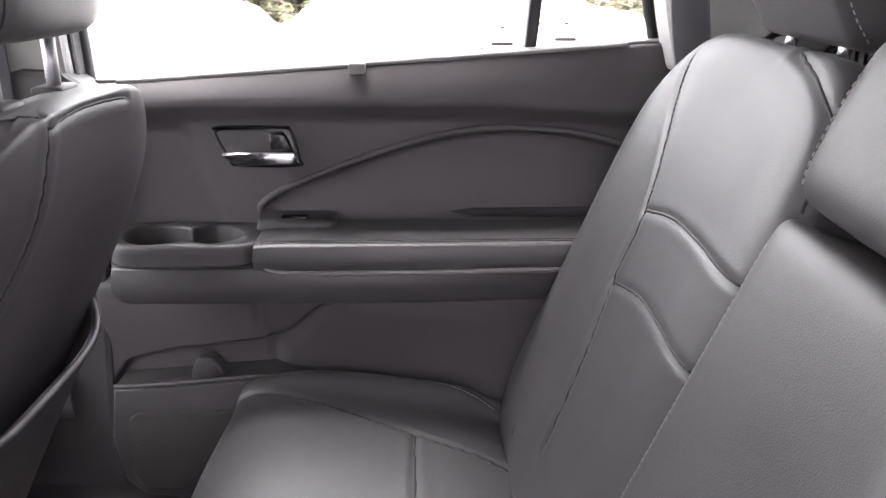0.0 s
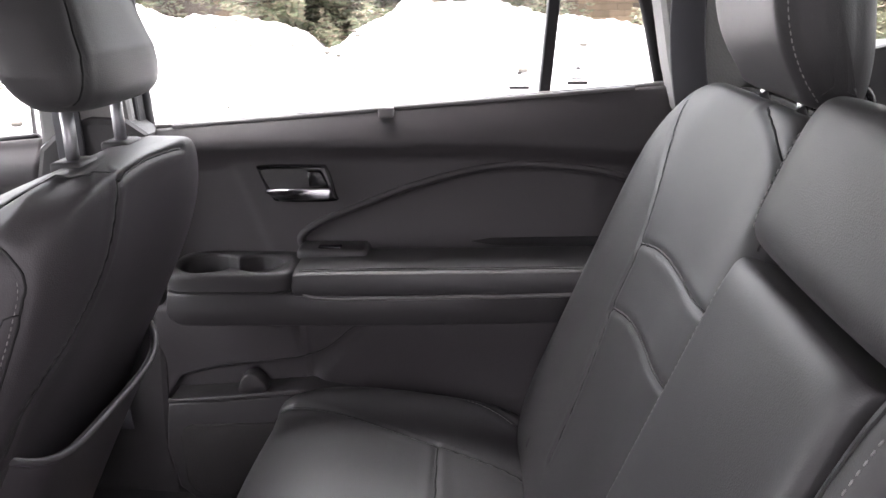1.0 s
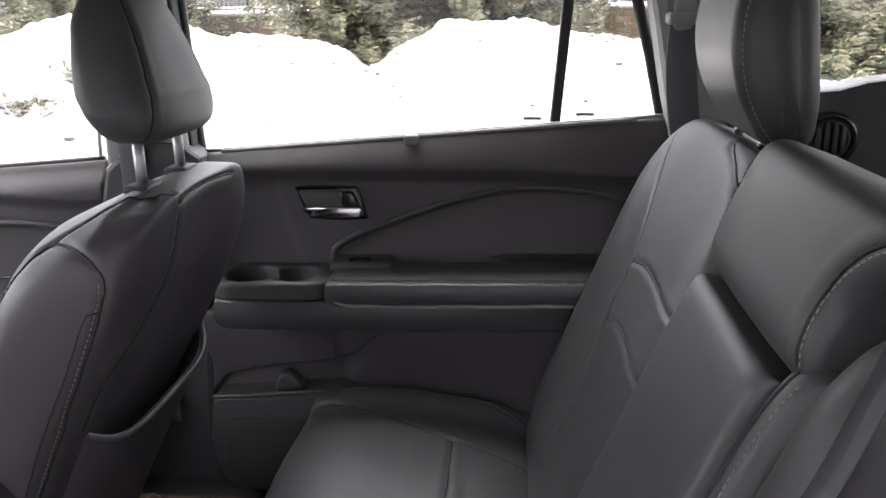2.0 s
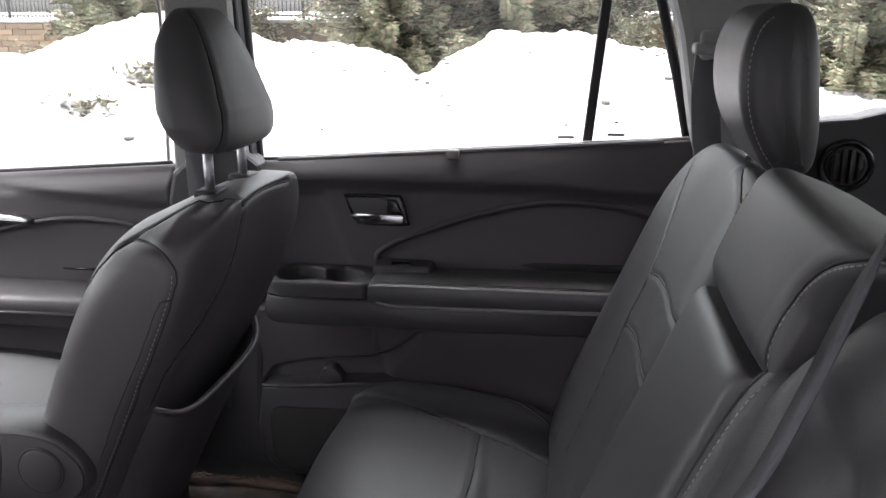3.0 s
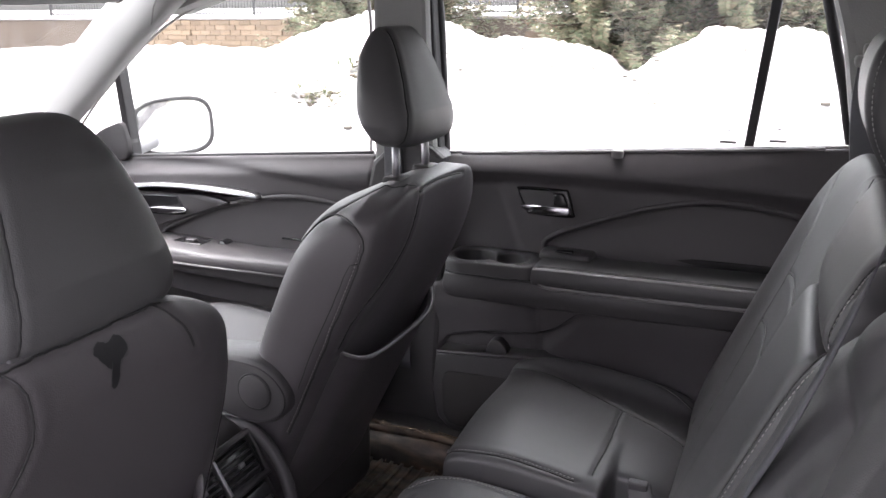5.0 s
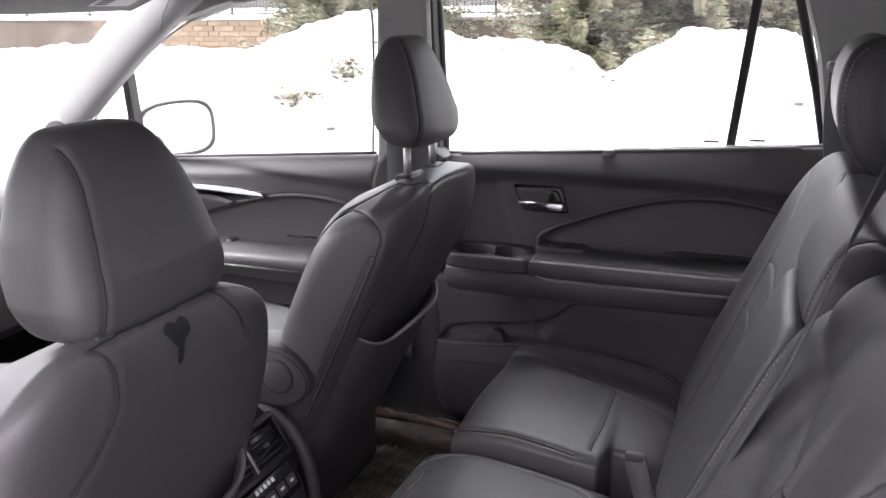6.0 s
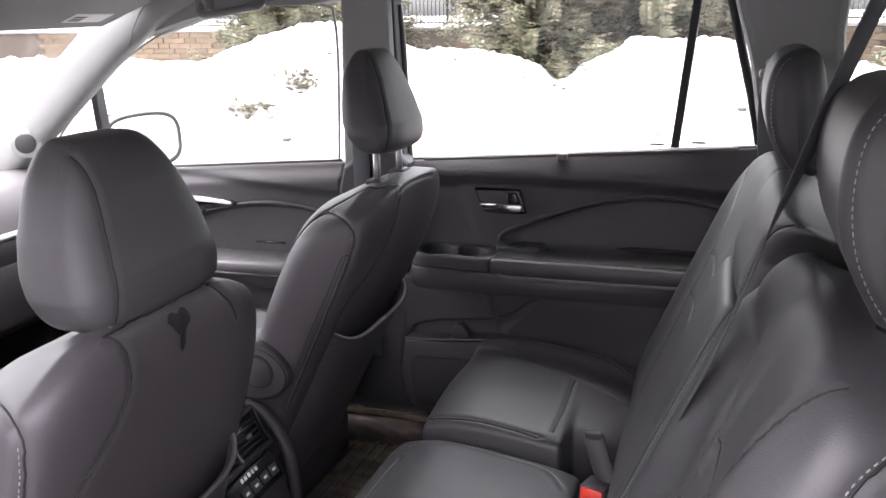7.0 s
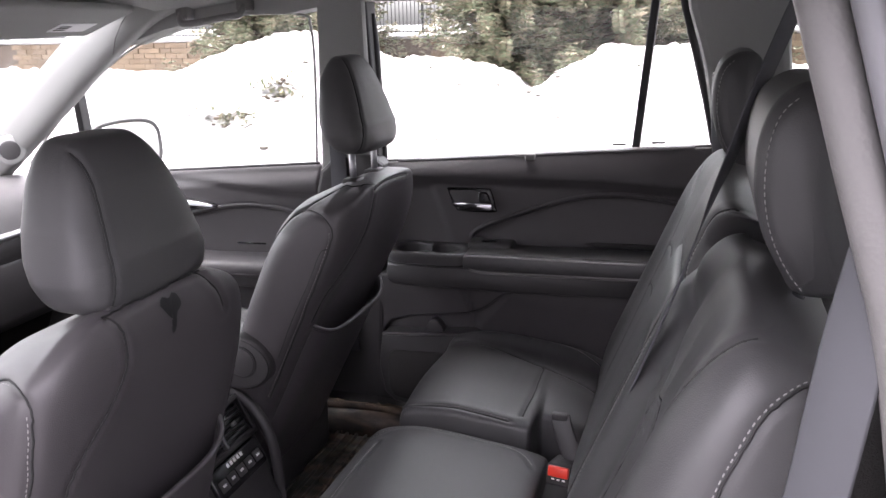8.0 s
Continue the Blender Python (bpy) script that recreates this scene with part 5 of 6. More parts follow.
# ---- floor mat ----
def floor_mat():
    m = bpy.data.materials.new("muddy wet rubber")
    m.use_nodes = True
    n, l = m.node_tree.nodes, m.node_tree.links
    b = n["Principled BSDF"]
    co, nz, nz2, ramp = n.new("ShaderNodeTexCoord"), n.new("ShaderNodeTexNoise"), n.new("ShaderNodeTexNoise"), n.new("ShaderNodeValToRGB")
    mp = n.new("ShaderNodeMapping")
    mp.inputs["Scale"].default_value = (9, 34, 20)
    nz.inputs["Scale"].default_value, nz.inputs["Detail"].default_value = 1.0, 8
    l.new(co.outputs["Object"], mp.inputs["Vector"])
    l.new(mp.outputs[0], nz.inputs["Vector"])
    ramp.color_ramp.elements[0].position, ramp.color_ramp.elements[0].color = 0.44, (0.018, 0.016, 0.014, 1)
    ramp.color_ramp.elements[1].position, ramp.color_ramp.elements[1].color = 0.70, (0.12, 0.082, 0.055, 1)
    l.new(nz.outputs["Fac"], ramp.inputs[0])
    l.new(ramp.outputs[0], b.inputs["Base Color"])
    nz2.inputs["Scale"].default_value = 14
    l.new(co.outputs["Object"], nz2.inputs["Vector"])
    mr = n.new("ShaderNodeMapRange")
    mr.inputs["From Min"].default_value, mr.inputs["From Max"].default_value, mr.inputs["To Min"].default_value, mr.inputs["To Max"].default_value = 0.4, 0.6, 0.34, 0.7
    l.new(nz2.outputs["Fac"], mr.inputs["Value"])
    l.new(mr.outputs[0], b.inputs["Roughness"])
    bp = n.new("ShaderNodeBump")
    bp.inputs["Strength"].default_value, bp.inputs["Distance"].default_value = 0.6, 0.004
    l.new(nz.outputs["Fac"], bp.inputs["Height"])
    l.new(bp.outputs[0], b.inputs["Normal"])
    mat = thing("floor_mat", (-0.55, 0.85, 0.505), "muddy wet rubber floor mat with raised ribs", "floor mat")
    solid("tray", *box(-0.86, -0.28, 0.60, 1.12, 0.502, 0.512, 0.004), m, mat, "muddy mat tray")
    rows = []
    for k in range(20):
        x = -0.83 + 0.028 * k
        rows.append(box(x, x + 0.009, 0.63, 1.09, 0.511, 0.517, 0.003))
    solid("ribs", *joined(*rows), m, mat, kind="stuff")
    solid("lip", *tube(catmull([(-0.86, 0.60, 0.52), (-0.86, 1.11, 0.56), (-0.68, 1.125, 0.572), (-0.50, 1.13, 0.572), (-0.29, 1.12, 0.55)], 6), 0.012, 8), m, mat, "raised muddy mat lip")
    solid("side_ramp", *prism([(1.07, 0.512), (1.125, 0.572), (1.135, 0.572), (1.13, 0.505)], "x", -0.84, -0.29), m, mat)
    rnd = random.Random(4)
    V, F = [], []
    for i in range(150):
        x, y, t, h = rnd.uniform(-0.84, -0.30), rnd.uniform(0.62, 1.10), rnd.uniform(0, 3.14), rnd.uniform(0.003, 0.010)
        q = moved(box(-h, h, -0.0008, 0.0008, 0.0, 0.0014, 0.0005), Matrix.Translation((x, y, 0.5172)) @ Euler((0, 0, t)).to_matrix().to_4x4())
        V, F = joined((V, F), q)
    for i in range(26):
        x, t, h = rnd.uniform(-0.80, -0.34), rnd.gauss(0, 0.4), rnd.uniform(0.008, 0.024)
        q = moved(box(-h, h, -0.0014, 0.0014, 0.0, 0.0025, 0.0005), Matrix.Translation((x, rnd.uniform(1.12, 1.134), 0.5845)) @ Euler((0, 0, t)).to_matrix().to_4x4())
        V, F = joined((V, F), q)
    solid("straw", V, F, STRAW, mat, "scattered bits of wet straw", kind="stuff")
    a = np.linspace(0, 2 * np.pi, 24, endpoint=False)
    solid("mat_eyelet", *tube([(-0.68 + 0.014 * math.cos(t), 0.80 + 0.014 * math.sin(t), 0.519) for t in a], 0.004, 6, closed=True), SATIN, mat, "metal fixing eyelet")


floor_mat()


# ---- belts and buckles ----
def strap(name, label, pts, across, half, buckle=None):
    b = thing(name, pts[0], label, "seat belt")
    p = catmull(pts, 10)
    ac = catmull(across, 10) if np.ndim(across) == 2 else across
    solid("webbing", *ribbon(p, ac, half, 0.0009), BELT, b, "grey woven webbing")
    tip = Vector(p[0])
    solid("belt_guide", *moved(box(-0.03, 0.03, -0.03, 0.03, -0.008, 0.012, 0.006), Matrix.Translation(tip)), GREYTRIM, b, "grey belt outlet")
    return b


def on_back(y, s, d=0.012):
    return tuple(RO + RD * s + RN * d + np.array([0, y, 0]))


strap("seat_belt", "grey centre seat belt hanging from the roof", [(0.43, 0.22, 1.735), (0.372, 0.20, 1.58), (0.335, 0.192, 1.47), (0.312, 0.189, 1.405), (0.296, 0.191, 1.354), (0.277, 0.195, 1.289), (0.250, 0.205, 1.208), (0.202, 0.27, 1.06), (0.167, 0.35, 0.95), (0.136, 0.42, 0.82)],
      [(0.6, 0.8, -0.1), (0.6, 0.8, -0.1), (0.45, 0.88, -0.2), (0.2, 0.93, -0.25), (-0.05, 0.95, -0.3), (-0.1, 0.93, -0.33), (-0.15, 0.9, -0.38), (-0.15, 0.9, -0.38), (-0.15, 0.9, -0.38), (-0.15, 0.9, -0.3)], 0.016)
strap("seat_belt", "grey rear seat belt beside the open doorway", [(0.45, -0.265, 1.66), (0.415, -0.275, 1.50), (0.398, -0.275, 1.40), (0.385, -0.270, 1.28), (0.36, -0.25, 1.05), (0.30, -0.24, 0.8)], (0.75, -0.6, 0.15), 0.024)
sb = strap("seat_belt", "grey rear seat belt hanging from its pillar anchor", [(0.338, 1.185, 1.480), (0.335, 1.18, 1.40), (0.345, 1.165, 1.30), (0.37, 1.15, 1.22)], (0.75, -0.3, 0.1), 0.026)
solid("anchor", *moved(box(-0.018, 0.018, -0.012, 0.012, -0.026, 0.026, 0.009), Matrix.Translation((0.338, 1.19, 1.488))), GREYTRIM, sb, "grey belt anchor")
strap("seat_belt", "grey front seat belt along the door pillar", [(-0.66, 1.232, 1.42), (-0.655, 1.225, 1.26), (-0.65, 1.22, 1.05), (-0.64, 1.22, 0.7)], (1, 0, 0), 0.024)


def buckle():
    b = thing("belt_buckle", (0.06, 0.60, 0.75), "black seat belt buckle with red release button", "belt buckle")
    m = Matrix.Translation((0.066, 0.60, 0.760)) @ Euler((radians(-12), 0, radians(-10))).to_matrix().to_4x4()
    solid("case", *moved(box(-0.026, 0.026, 0.0, 0.07, -0.028, 0.016, 0.006), m), PLASTIC, b)
    solid("release_button", *moved(box(-0.021, 0.021, -0.007, 0.004, -0.008, 0.013, 0.003), m), REDPLASTIC, b, "red release button")
    solid("caption", *joined(*[moved(box(x, x + 0.006, -0.0009, 0.001, -0.0155, -0.0125, 0.0003), m) for x in (-0.014, -0.003, 0.008)]), WHITEINK, b)
    t = thing("belt_tongue", (0.07, 0.69, 0.85), "loose dark belt end folded beside the buckle", "seat belt")
    solid("webbing", *ribbon(catmull([(0.056, 0.674, 0.842), (0.062, 0.665, 0.826), (0.072, 0.656, 0.802), (0.084, 0.648, 0.778), (0.100, 0.640, 0.760)], 8), (1, 0.05, 0.45), 0.020), PLASTIC, t, "folded dark webbing")
    solid("loop", *moved(box(-0.016, 0.016, -0.008, 0.008, -0.007, 0.007, 0.003), Matrix.Translation((0.055, 0.676, 0.843))), PLASTIC, t, "small belt loop")
    k = thing("recline_latch", (0.10, 1.06, 0.80), "small grey seat latch cap beside the backrest", "latch")
    solid("cap", *moved(box(-0.014, 0.014, -0.016, 0.016, -0.03, 0.018, 0.007), Matrix.Translation((0.118, 1.030, 0.808)) @ Euler((0, 0.4, 0)).to_matrix().to_4x4()), PLASTIC, k)


buckle()


# ---- driver's doorway, cargo area ----
def doorway():
    side_wall(-1)
    d = thing("doorway_edge", (0.36, -0.3, 1.4), "open doorway edge with painted flange and rubber seal", "door frame", kind="structure")
    line = np.array([(0.320, 1.70), (0.346, 1.619), (0.376, 1.521), (0.396, 1.458), (0.412, 1.401), (0.44, 1.25), (0.475, 1.05), (0.49, 0.85), (0.47, 0.66), (0.42, 0.52)])
    for name, off, y, r, mat, label in (("pillar_trim", 0.012, -0.285, 0.016, MIDGREY, "grey trim edge"), ("flange", 0.034, -0.305, 0.010, DARKPAINT, "painted body flange"), ("flange_outer", 0.052, -0.315, 0.010, PAINT, ""), ("seal", 0.066, -0.33, 0.008, RUBBER, "black rubber door seal"), ("outer_panel", 0.094, -0.35, 0.022, PAINT, "silver body panel")):
        p = catmull(np.stack([line[:, 0] + off, np.full(len(line), y), line[:, 1]], 1), 8)
        solid(name, *tube(p, r, 12), mat, d, label)
    solid("rear_pillar", *prism([(0.46, 0.5), (0.52, 0.9), (0.54, 1.2), (0.49, 1.40), (0.42, 1.70), (0.62, 1.70), (0.7, 1.2), (0.7, 0.5)], "y", -0.27, -0.37, 0.01), PLASTIC, d, smooth=False)


doorway()


def open_door():
    """The driver's side rear door, swung wide open forward; out of view, added to shade the bench."""
    d = thing("door_3", (-0.62, -0.36, 0.5), "unseen rear door swung wide open on the driver's side, shading the bench", "car door", kind="structure")
    m = Matrix.Translation((-0.62, -0.40, 0)) @ Matrix.Rotation(radians(-102), 4, "Z")
    solid("trim_panel", *moved(box(0.02, 0.98, 0.0, 0.07, 0.50, 1.24, 0.02), m), SOFT, d, "dark soft door trim panel")
    solid("outer_skin", *moved(box(0.0, 1.0, -0.05, -0.004, 0.45, 1.25, 0.015), m), PAINT, d, "silver painted door skin")
    solid("armrest", *moved(box(0.15, 0.85, 0.07, 0.13, 0.93, 1.02, 0.02), m), PLASTIC, d)
    for x0, x1 in ((0.02, 0.06), (0.90, 0.96)):
        solid("window_post", *moved(box(x0, x1, -0.01, 0.03, 1.24, 1.66, 0.008), m), RUBBER, d)
    solid("window_rail", *moved(box(0.02, 0.96, -0.01, 0.03, 1.64, 1.68, 0.008), m), RUBBER, d)
    pane = solid("window_glass", *moved(box(0.06, 0.90, 0.008, 0.013, 1.24, 1.64, 0.001), m), GLASS, d, "clear window glass", smooth=False)
    pane.visible_shadow = False


open_door()
tail = thing("tailgate", (1.75, YC, 0.9), "dark closed tailgate with rear window", "tailgate", kind="structure")
solid("panel", *box(1.70, 1.76, -0.33, 1.28, 0.42, 1.30, 0.01), PLASTIC, tail)
tg = solid("rear_glass", *prism([(1.70, 1.30), (1.706, 1.30), (1.606, 1.70), (1.60, 1.70)], "y", -0.30, 1.25), GLASS, tail, smooth=False)
tg.visible_shadow = False
cs = thing("third_row_shell", (0.9, YC, 0.8), "dark covered cargo area behind the rear bench", "cargo cover", kind="structure")
solid("cover", *box(0.50, 1.70, -0.30, 1.25, 0.86, 0.89, 0.01), CARPET, cs)
solid("front_wall", *box(-2.12, -2.06, -0.33, 1.28, 0.42, 1.15, 0.01), PLASTIC, ws)
for side_y in ((1.25, 1.33), (-0.38, -0.30)):
    solid("kick_panel", *box(-2.10, -1.63, side_y[0], side_y[1], 0.42, 1.16, 0.01), PLASTIC, ws)
solid("front_door_near", *prism([(-1.75, 0.45), (-0.62, 0.45), (-0.62, 1.24), (-1.75, 1.17)], "y", -0.29, -0.40, 0.01), PLASTIC, ws, smooth=False)


def cargo_vent():
    v = thing("cargo_air_vent", (0.60, 1.25, 1.27), "round black air vent in the cargo side panel", "air vent")
    a = np.linspace(0, 2 * np.pi, 40, endpoint=False)
    def ring(r):
        return np.stack([0.602 + r * np.cos(a), 1.272 + r * np.sin(a)], 1)
    solid("surround", *tube([(x, 1.244, z) for x, z in ring(0.043)], 0.007, 8, closed=True), GLOSSBLACK, v, "black vent ring")
    solid("bowl", *prism(ring(0.040), "y", 1.243, 1.249, 0.001), RUBBER, v)
    solid("inner_ring", *tube([(x, 1.240, z) for x, z in ring(0.032)], 0.003, 8, closed=True), PLASTIC, v)
    for k in range(4):
        x = 0.602 - 0.021 + 0.014 * k
        h = math.sqrt(max(0.0004, 0.031**2 - (x - 0.602) ** 2))
        solid("blade", *prism([(x - 0.004, 1.272 - h), (x + 0.004, 1.272 - h), (x + 0.004, 1.272 + h), (x - 0.004, 1.272 + h)], "y", 1.232, 1.2425, 0.001), PLASTIC, v)


cargo_vent()


# ---- stains and window marks ----
def smudge(name, label, outline, lay):
    t = thing(name, lay(np.array([outline[0]]))[0], label, "stain")
    o = catmull(outline, 6, True)
    c = o.mean(0)
    o = c + (o - c) * np.array([0.80, 0.72])
    V, F = [tuple(v) for v in lay(np.array([c]))], []
    k = len(o)
    for q in (0.5, 1.0):
        V += [tuple(v) for v in lay(c + (o - c) * q)]
    F = [(0, 1 + j, 1 + (j + 1) % k) for j in range(k)] + [(1 + j, 1 + k + j, 1 + k + (j + 1) % k, 1 + (j + 1) % k) for j in range(k)]
    solid("mark", V, F, STAIN, t)


for x0 in (0.092, 0.190):
    lab = thing("glass_print", (x0, 1.320, 1.30), "small printed approval mark on the window", "window print")
    for k, (w, z, h) in enumerate(((0.034, 1.300, 0.0060), (0.022, 1.3095, 0.002), (0.024, 1.3145, 0.002), (0.016, 1.3195, 0.002), (0.008, 1.3255, 0.004))):
        solid("bar", *box(x0 - w / 2, x0 + w / 2, 1.3195, 1.3205, z + 0.07 * (x0 - 0.1), z + h + 0.07 * (x0 - 0.1), 0.0003), MIDGREY if k == 0 else FAINT, lab)

def on_driver_back(o):
    return driver_back.lay(o, [1, 2], FN, 0.0012)[0]


smudge("stain", "dark oily blot on the front seat back", [(0.021, 1.267), (0.031, 1.279), (0.045, 1.273), (0.059, 1.279), (0.071, 1.267), (0.070, 1.251), (0.057, 1.241), (0.051, 1.217), (0.043, 1.207), (0.038, 1.215), (0.042, 1.233), (0.035, 1.243), (0.027, 1.257)], on_driver_back)


# ---- an unseen plain wall behind the camera, added to cut sky light ----
SIDING = material("grey siding", (0.30, 0.30, 0.30), 0.8, grain=0.3, scale=60)
tagged(solid("wall_unseen", *box(-30, 30, -11.2, -11.0, 0.0, 5.0, 0.02), SIDING), "unseen plain grey wall added to cut sky light", "wall", kind="structure")


# ---- trees, wall and fence ----
def bark_and_needles():
    bark = material("spruce bark", (0.10, 0.075, 0.055), 0.9, grain=0.8, scale=40, vary=0.2)
    leaf = bpy.data.materials.new("spruce needles")
    leaf.use_nodes = True
    n, l = leaf.node_tree.nodes, leaf.node_tree.links
    b = n["Principled BSDF"]
    geo, ramp = n.new("ShaderNodeNewGeometry"), n.new("ShaderNodeValToRGB")
    ramp.color_ramp.elements[0].color, ramp.color_ramp.elements[1].color = (0.105, 0.136, 0.078, 1), (0.19, 0.228, 0.13, 1)
    e = ramp.color_ramp.elements.new(0.85)
    e.color = (0.225, 0.185, 0.13, 1)
    l.new(geo.outputs["Random Per Island"], ramp.inputs[0])
    l.new(ramp.outputs[0], b.inputs["Base Color"])
    b.inputs["Roughness"].default_value = 0.7
    return bark, leaf


BARK, NEEDLE = bark_and_needles()


def spruce(x, y, z0, height, radius, seed, low=0.0):
    """A spruce: tapered trunk, drooping boughs and many small sprays of needles."""
    rnd = random.Random(seed)
    t = thing("spruce_tree", (x, y, z0), "dense green spruce tree rising behind the snow bank", "tree", "spruces")
    rings = [(r, h) for r, h in ((0.16, 0), (0.13, 0.3 * height), (0.07, 0.7 * height), (0.01, height))]
    V, F = [], []
    for r, h in rings:
        V += [(x + r * math.cos(a), y + r * math.sin(a), z0 + h) for a in np.linspace(0, 2 * math.pi, 10, endpoint=False)]
    for i in range(3):
        F += [(i * 10 + j, i * 10 + (j + 1) % 10, i * 10 + 10 + (j + 1) % 10, i * 10 + 10 + j) for j in range(10)]
    solid("trunk", V, F, BARK, t, "brown bark trunk")
    V, F, LV, LF = [], [], [], []
    n = int(48 * height)
    for i in range(n):
        w = (i + rnd.random()) / n
        h = low + (height - low) * w ** 1.35
        length = radius * (1 - h / height) ** 0.8 * rnd.uniform(0.72, 1.12) + 0.1
        a = rnd.uniform(0, 2 * math.pi)
        d = Vector((math.cos(a), math.sin(a), 0))
        base = Vector((x, y, z0 + h))
        pts = [base + d * length * u + Vector((0, 0, -0.34 * length * u + 0.30 * length * u * u)) for u in (0, 0.35, 0.7, 1)]
        tv, tf = tube(pts, 0.012, 4)
        k = len(V)
        V += [tuple(v) for v in tv]
        F += [tuple(q + k for q in f) for f in tf]
        side = d.cross(Vector((0, 0, 1)))
        m = int(52 * length) + 8
        for j in range(m):
            u = 0.16 + 0.84 * (j + rnd.random()) / m
            p = base + d * length * u + Vector((0, 0, -0.34 * length * u + 0.30 * length * u * u + rnd.gauss(-0.03, 0.10)))
            for s in (-1, 1):
                out = (d * rnd.uniform(0.35, 0.9) + side * s * rnd.uniform(0.5, 1.0) + Vector((0, 0, rnd.uniform(-0.45, 0.25)))).normalized()
                L = rnd.uniform(0.07, 0.17) * (1.15 - 0.5 * u) + 0.04
                up = Vector((rnd.uniform(-0.4, 0.4), rnd.uniform(-0.4, 0.4), 1)).normalized()
                wd = out.cross(up).normalized() * L * 0.13
                k2 = len(LV)
                q = p + out * L
                LV += [tuple(p), tuple(p + out * L * 0.5 + wd), tuple(q), tuple(p + out * L * 0.5 - wd), tuple(p + out * L * 0.45 + up * L * 0.12), tuple(p + out * L * 0.45 - up * L * 0.12)]
                LF += [(k2, k2 + 1, k2 + 2, k2 + 3), (k2, k2 + 4, k2 + 2, k2 + 5)]
    solid("limbs", V, F, BARK, t, kind="stuff")
    solid("crown", LV, LF, NEEDLE, t, "green and brownish needle sprays", smooth=False, kind="stuff")


for k, (x, y, h, r, low) in enumerate(((-3.4, 14.8, 6.5, 1.75, 0.1), (-1.2, 15.0, 7.0, 2.2, 0.0), (-2.6, 15.6, 6.0, 1.7, 0.0), (0.2, 15.4, 6.0, 1.6, 0.1), (-8.6, 14.8, 5.5, 1.8, 0.1), (-7.0, 15.4, 5.0, 1.5, 0.1), (4.3, 13.6, 6.0, 2.1, 0.0), (5.8, 14.2, 6.5, 2.2, 0.1), (8.4, 14.5, 6.5, 2.2, 0.1))):
    spruce(x, y, 0.25, h, r, 11 + k, low)

def far_woods():
    rnd = random.Random(21)
    V, F = [], []
    for i in range(46):
        x, y, h = rnd.uniform(52, 70), rnd.uniform(-14, 26), rnd.uniform(4.0, 8.0)
        for j in range(150):
            w = rnd.random() ** 0.7
            a, r = rnd.uniform(0, 6.283), (1 - w) * h * 0.22 * rnd.uniform(0.4, 1.1) + 0.05
            p, t = Vector((x + r * math.cos(a), y + r * math.sin(a), 0.3 + w * h)), rnd.uniform(0.25, 0.6)
            d = Vector((math.cos(a), math.sin(a), -0.5)) * t
            e = Vector((-math.sin(a), math.cos(a), rnd.uniform(-0.3, 0.3))) * t * 0.35
            k = len(V)
            V += [tuple(p), tuple(p + d * 0.5 + e), tuple(p + d), tuple(p + d * 0.5 - e)]
            F.append((k, k + 1, k + 2, k + 3))
    tagged(solid("far_woods", V, F, NEEDLE, smooth=False), "distant line of dark conifers beyond the car park", "woods", kind="stuff")


far_woods()

wall_face = material("tan stone block", (0.15, 0.108, 0.072), 0.9, grain=0.6, scale=25, vary=0.12, kind="noise")
nt = wall_face.node_tree
info, hue = nt.nodes.new("ShaderNodeObjectInfo"), nt.nodes.new("ShaderNodeHueSaturation")
mr = nt.nodes.new("ShaderNodeMapRange")
mr.inputs["To Min"].default_value, mr.inputs["To Max"].default_value = 0.75, 1.2
src = nt.nodes["Principled BSDF"].inputs["Base Color"].links[0].from_socket
nt.links.new(info.outputs["Random"], mr.inputs["Value"])
nt.links.new(mr.outputs[0], hue.inputs["Value"])
nt.links.new(src, hue.inputs["Color"])
nt.links.new(hue.outputs[0], nt.nodes["Principled BSDF"].inputs["Base Color"])
MORTAR = material("dark joint", (0.07, 0.053, 0.04), 0.95)

wall = thing("retaining_wall", (0, 17.0, 0), "tan stone block retaining wall with snow on top", "wall", kind="structure")
solid("wall_core", *box(-40, 20, 17.03, 17.4, 0.0, 1.30, 0.01), MORTAR, wall)
solid("snow_cap", *box(-40, 20, 16.97, 17.5, 1.305, 1.40, 0.04), SNOW, wall, "snow on the wall top")
bank2 = tagged(solid("terrace", *box(-300, 200, 17.4, 400, 0.2, 1.36, 0.02), SNOW), "snow covered terrace above the wall", "ground", kind="structure")
fence = thing("fence", (-6, 17.6, 1.36), "black metal bar fence above the wall", "fence")
fx = np.arange(-20, 4, 0.094)
barv, barf = box(-0.008, 0.008, -0.008, 0.008, 0, 1.25, 0.002)
bar_me = None
for i, x in enumerate(fx):
    if bar_me is None:
        ob = solid("bar", [(v[0] + x, v[1] + 17.6, v[2] + 1.40) for v in barv], barf, RUBBER, fence, smooth=False)
        bar_me, x_first = ob.data, x
    else:
        ob = new("bar", bar_me)
        ob.parent = fence
        ob.location = (x - x_first, 0, 0)
for x in np.arange(-20, 4.1, 2.35):
    solid("post", *box(x - 0.03, x + 0.03, 17.57, 17.63, 1.36, 2.75, 0.006), RUBBER, fence, smooth=False)
for z in (1.44, 2.60):
    solid("rail", *box(-20, 4, 17.585, 17.615, z, z + 0.035, 0.004), RUBBER, fence, smooth=False)
V0, F0 = box(0.004, 0.306, 16.995, 17.05, 0.004, 0.121, 0.008)
block_me = None
rb = random.Random(5)
n_blocks = 0
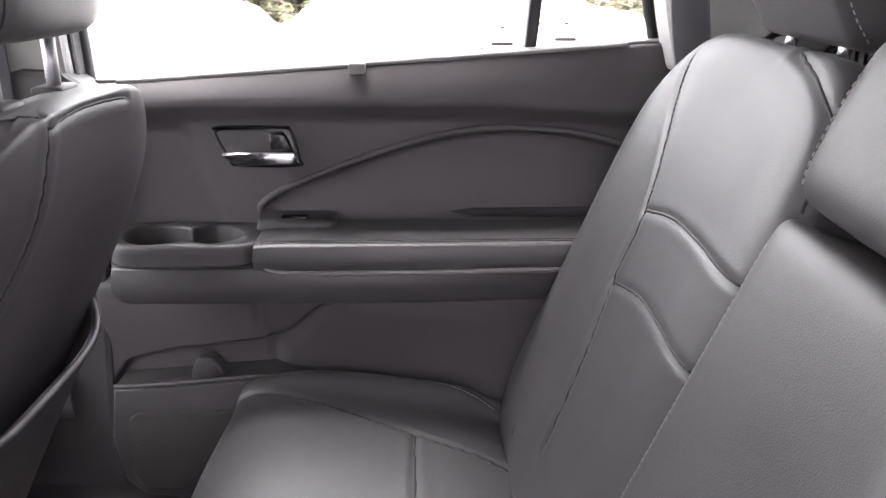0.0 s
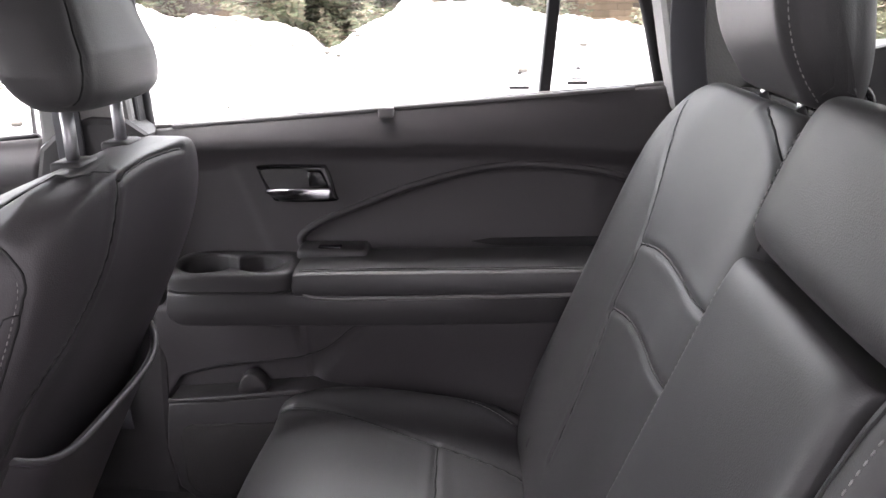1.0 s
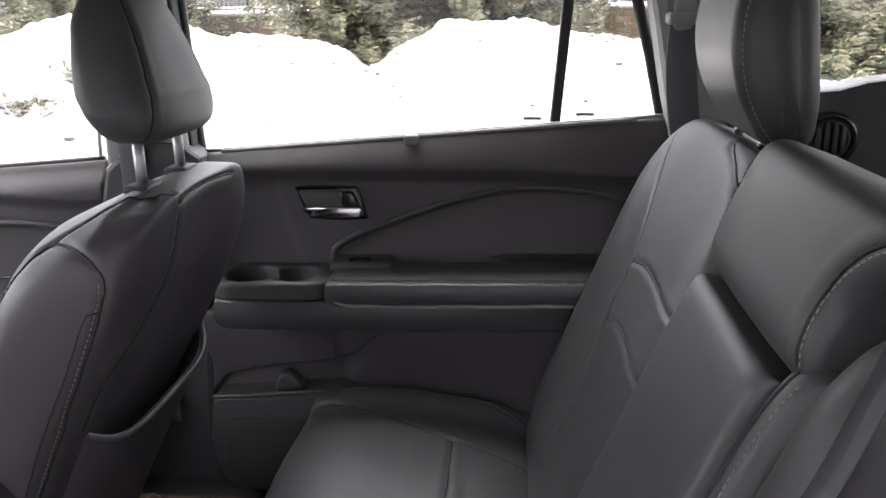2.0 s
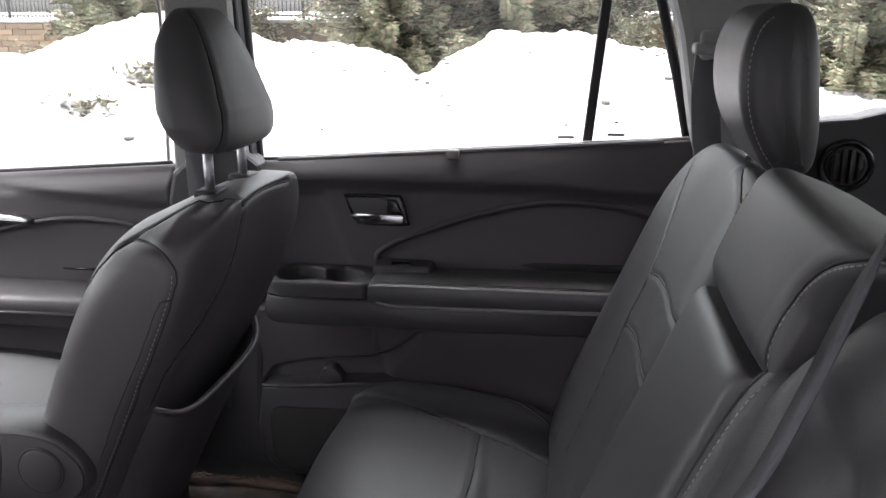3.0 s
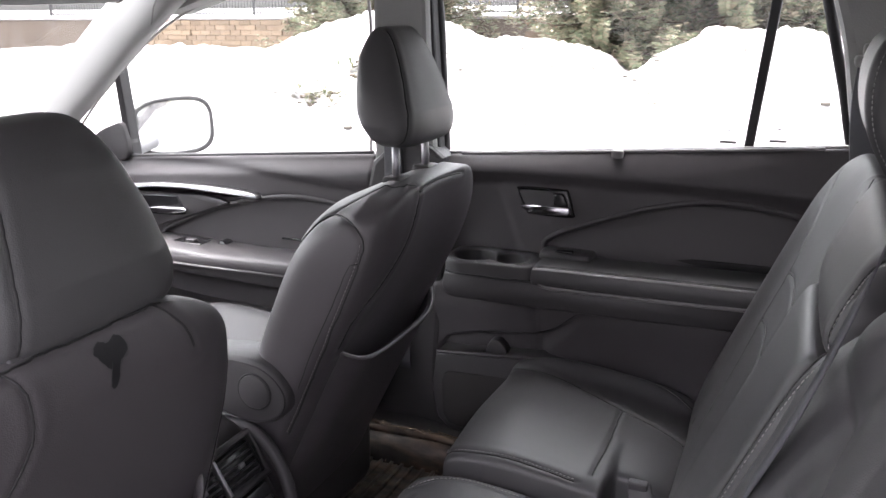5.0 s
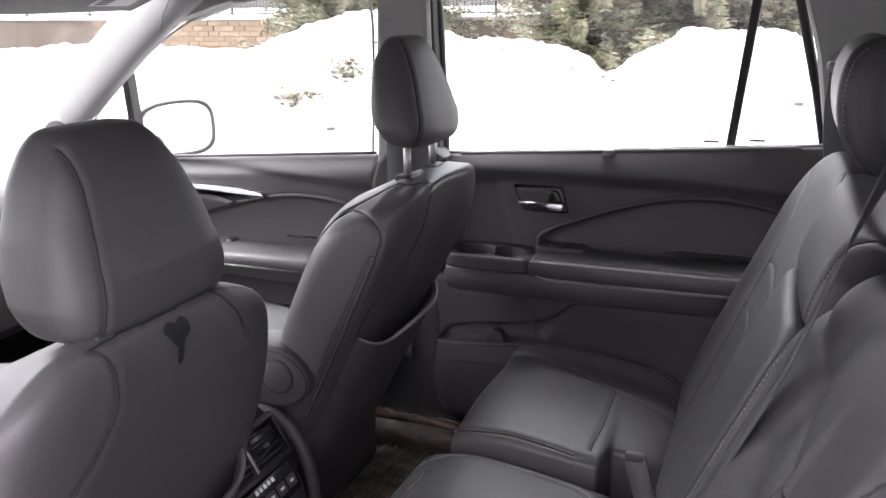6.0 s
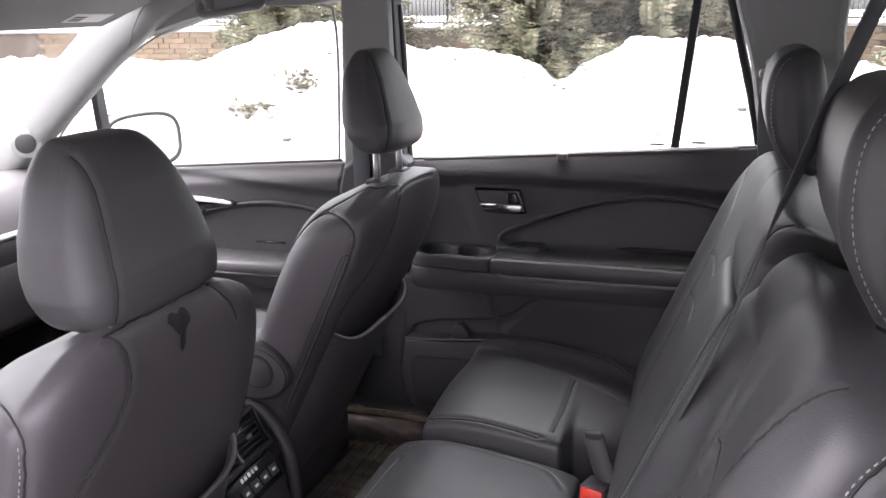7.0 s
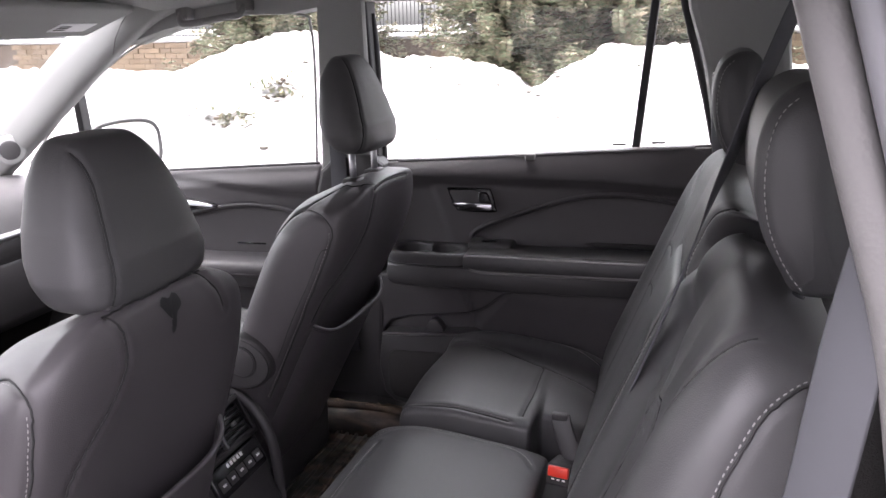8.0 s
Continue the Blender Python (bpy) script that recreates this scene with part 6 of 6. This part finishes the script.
for row in range(10):
    z = 1.175 - row * 0.125
    if z < 0.5:
        break
    for i in range(66):
        x = -17.0 + 0.31 * i + (0.155 if row % 2 else 0)
        if -6.9 > x > -14.5 or -5.6 < x < -3.4 or x < -14.5 or 0.9 < x < 2.7:
            dy = rb.uniform(-0.012, 0.012)
            if block_me is None:
                ob = solid("block", [(a + x, b + dy, c + z) for a, b, c in V0], F0, wall_face, wall, smooth=False)
                block_me, home = ob.data, (x, dy, z)
            else:
                ob = new("block", block_me)
                ob.parent = wall
                ob.location = (x - home[0], dy - home[1], z - home[2])
            n_blocks += 1


# ---- litter and dent shade on the snow ----
def brush_heap(xc, yc, zc, w, seed):
    rnd = random.Random(seed)
    t = thing("brush_heap", (xc, yc, zc), "dirty evergreen cuttings caught in the snow bank", "brush")
    V, F = [], []
    for i in range(190):
        x, u = xc + rnd.gauss(0, w * 1.3), rnd.gauss(0, 0.32)
        p = Vector((x, yc + u * 0.4, snow_z(x, yc + u * 0.4) + 0.005 + abs(rnd.gauss(0, 0.03))))
        d = Vector((rnd.uniform(-1, 1), rnd.uniform(-1, 0.3), rnd.uniform(-0.1, 0.5))).normalized() * rnd.uniform(0.06, 0.16)
        s = d.cross(Vector((0.2, 0.3, 1))).normalized() * 0.02
        k = len(V)
        V += [tuple(p), tuple(p + d * 0.5 + s), tuple(p + d), tuple(p + d * 0.5 - s)]
        F.append((k, k + 1, k + 2, k + 3))
    solid("sprigs", V, F, NEEDLE, t, smooth=False, kind="stuff")
    V, F = [], []
    for i in range(14):
        x = xc + rnd.gauss(0, w)
        u = rnd.gauss(0, 0.15)
        r = rnd.uniform(0.012, 0.03)
        v, f = box(x - r * 1.6, x + r * 1.6, yc + u - r, yc + u + r, snow_z(x, yc + u) - r * 0.4, snow_z(x, yc + u) + r, r * 0.4)
        V, F = joined((V, F), (v, f))
    solid("clods", V, F, MORTAR, t, "dirty clods", kind="stuff")


brush_heap(-5.5, 8.5, 0.5, 0.16, 3)
brush_heap(-5.28, 9.4, 0.78, 0.13, 4)


# Dark crumbs serve as specks and as the shadows of small snow dents.
SPECKS = material("dark crumbs and dent shade", (0.10, 0.088, 0.075), 0.9, vary=0.25, blotch=1.5)


def snow_specks():
    rnd = random.Random(9)
    V, F = [], []
    for i in range(210):
        x, y = rnd.uniform(-8.5, 1.5), 11.9 - 4.5 * rnd.random() ** 1.5
        r = 0.006 + 0.026 * rnd.random() ** 3
        z = snow_z(x, y)
        v, f = box(x - r * 1.7, x + r * 1.7, y - r, y + r, z - 0.01, z + r, r * 0.5)
        k = len(V)
        V += v
        F += [tuple(q + k for q in g) for g in f]
    tagged(solid("snow_specks", V, F, SPECKS), "small dark crumbs for specks and dent shade on the snow bank", "litter", kind="stuff")


snow_specks()
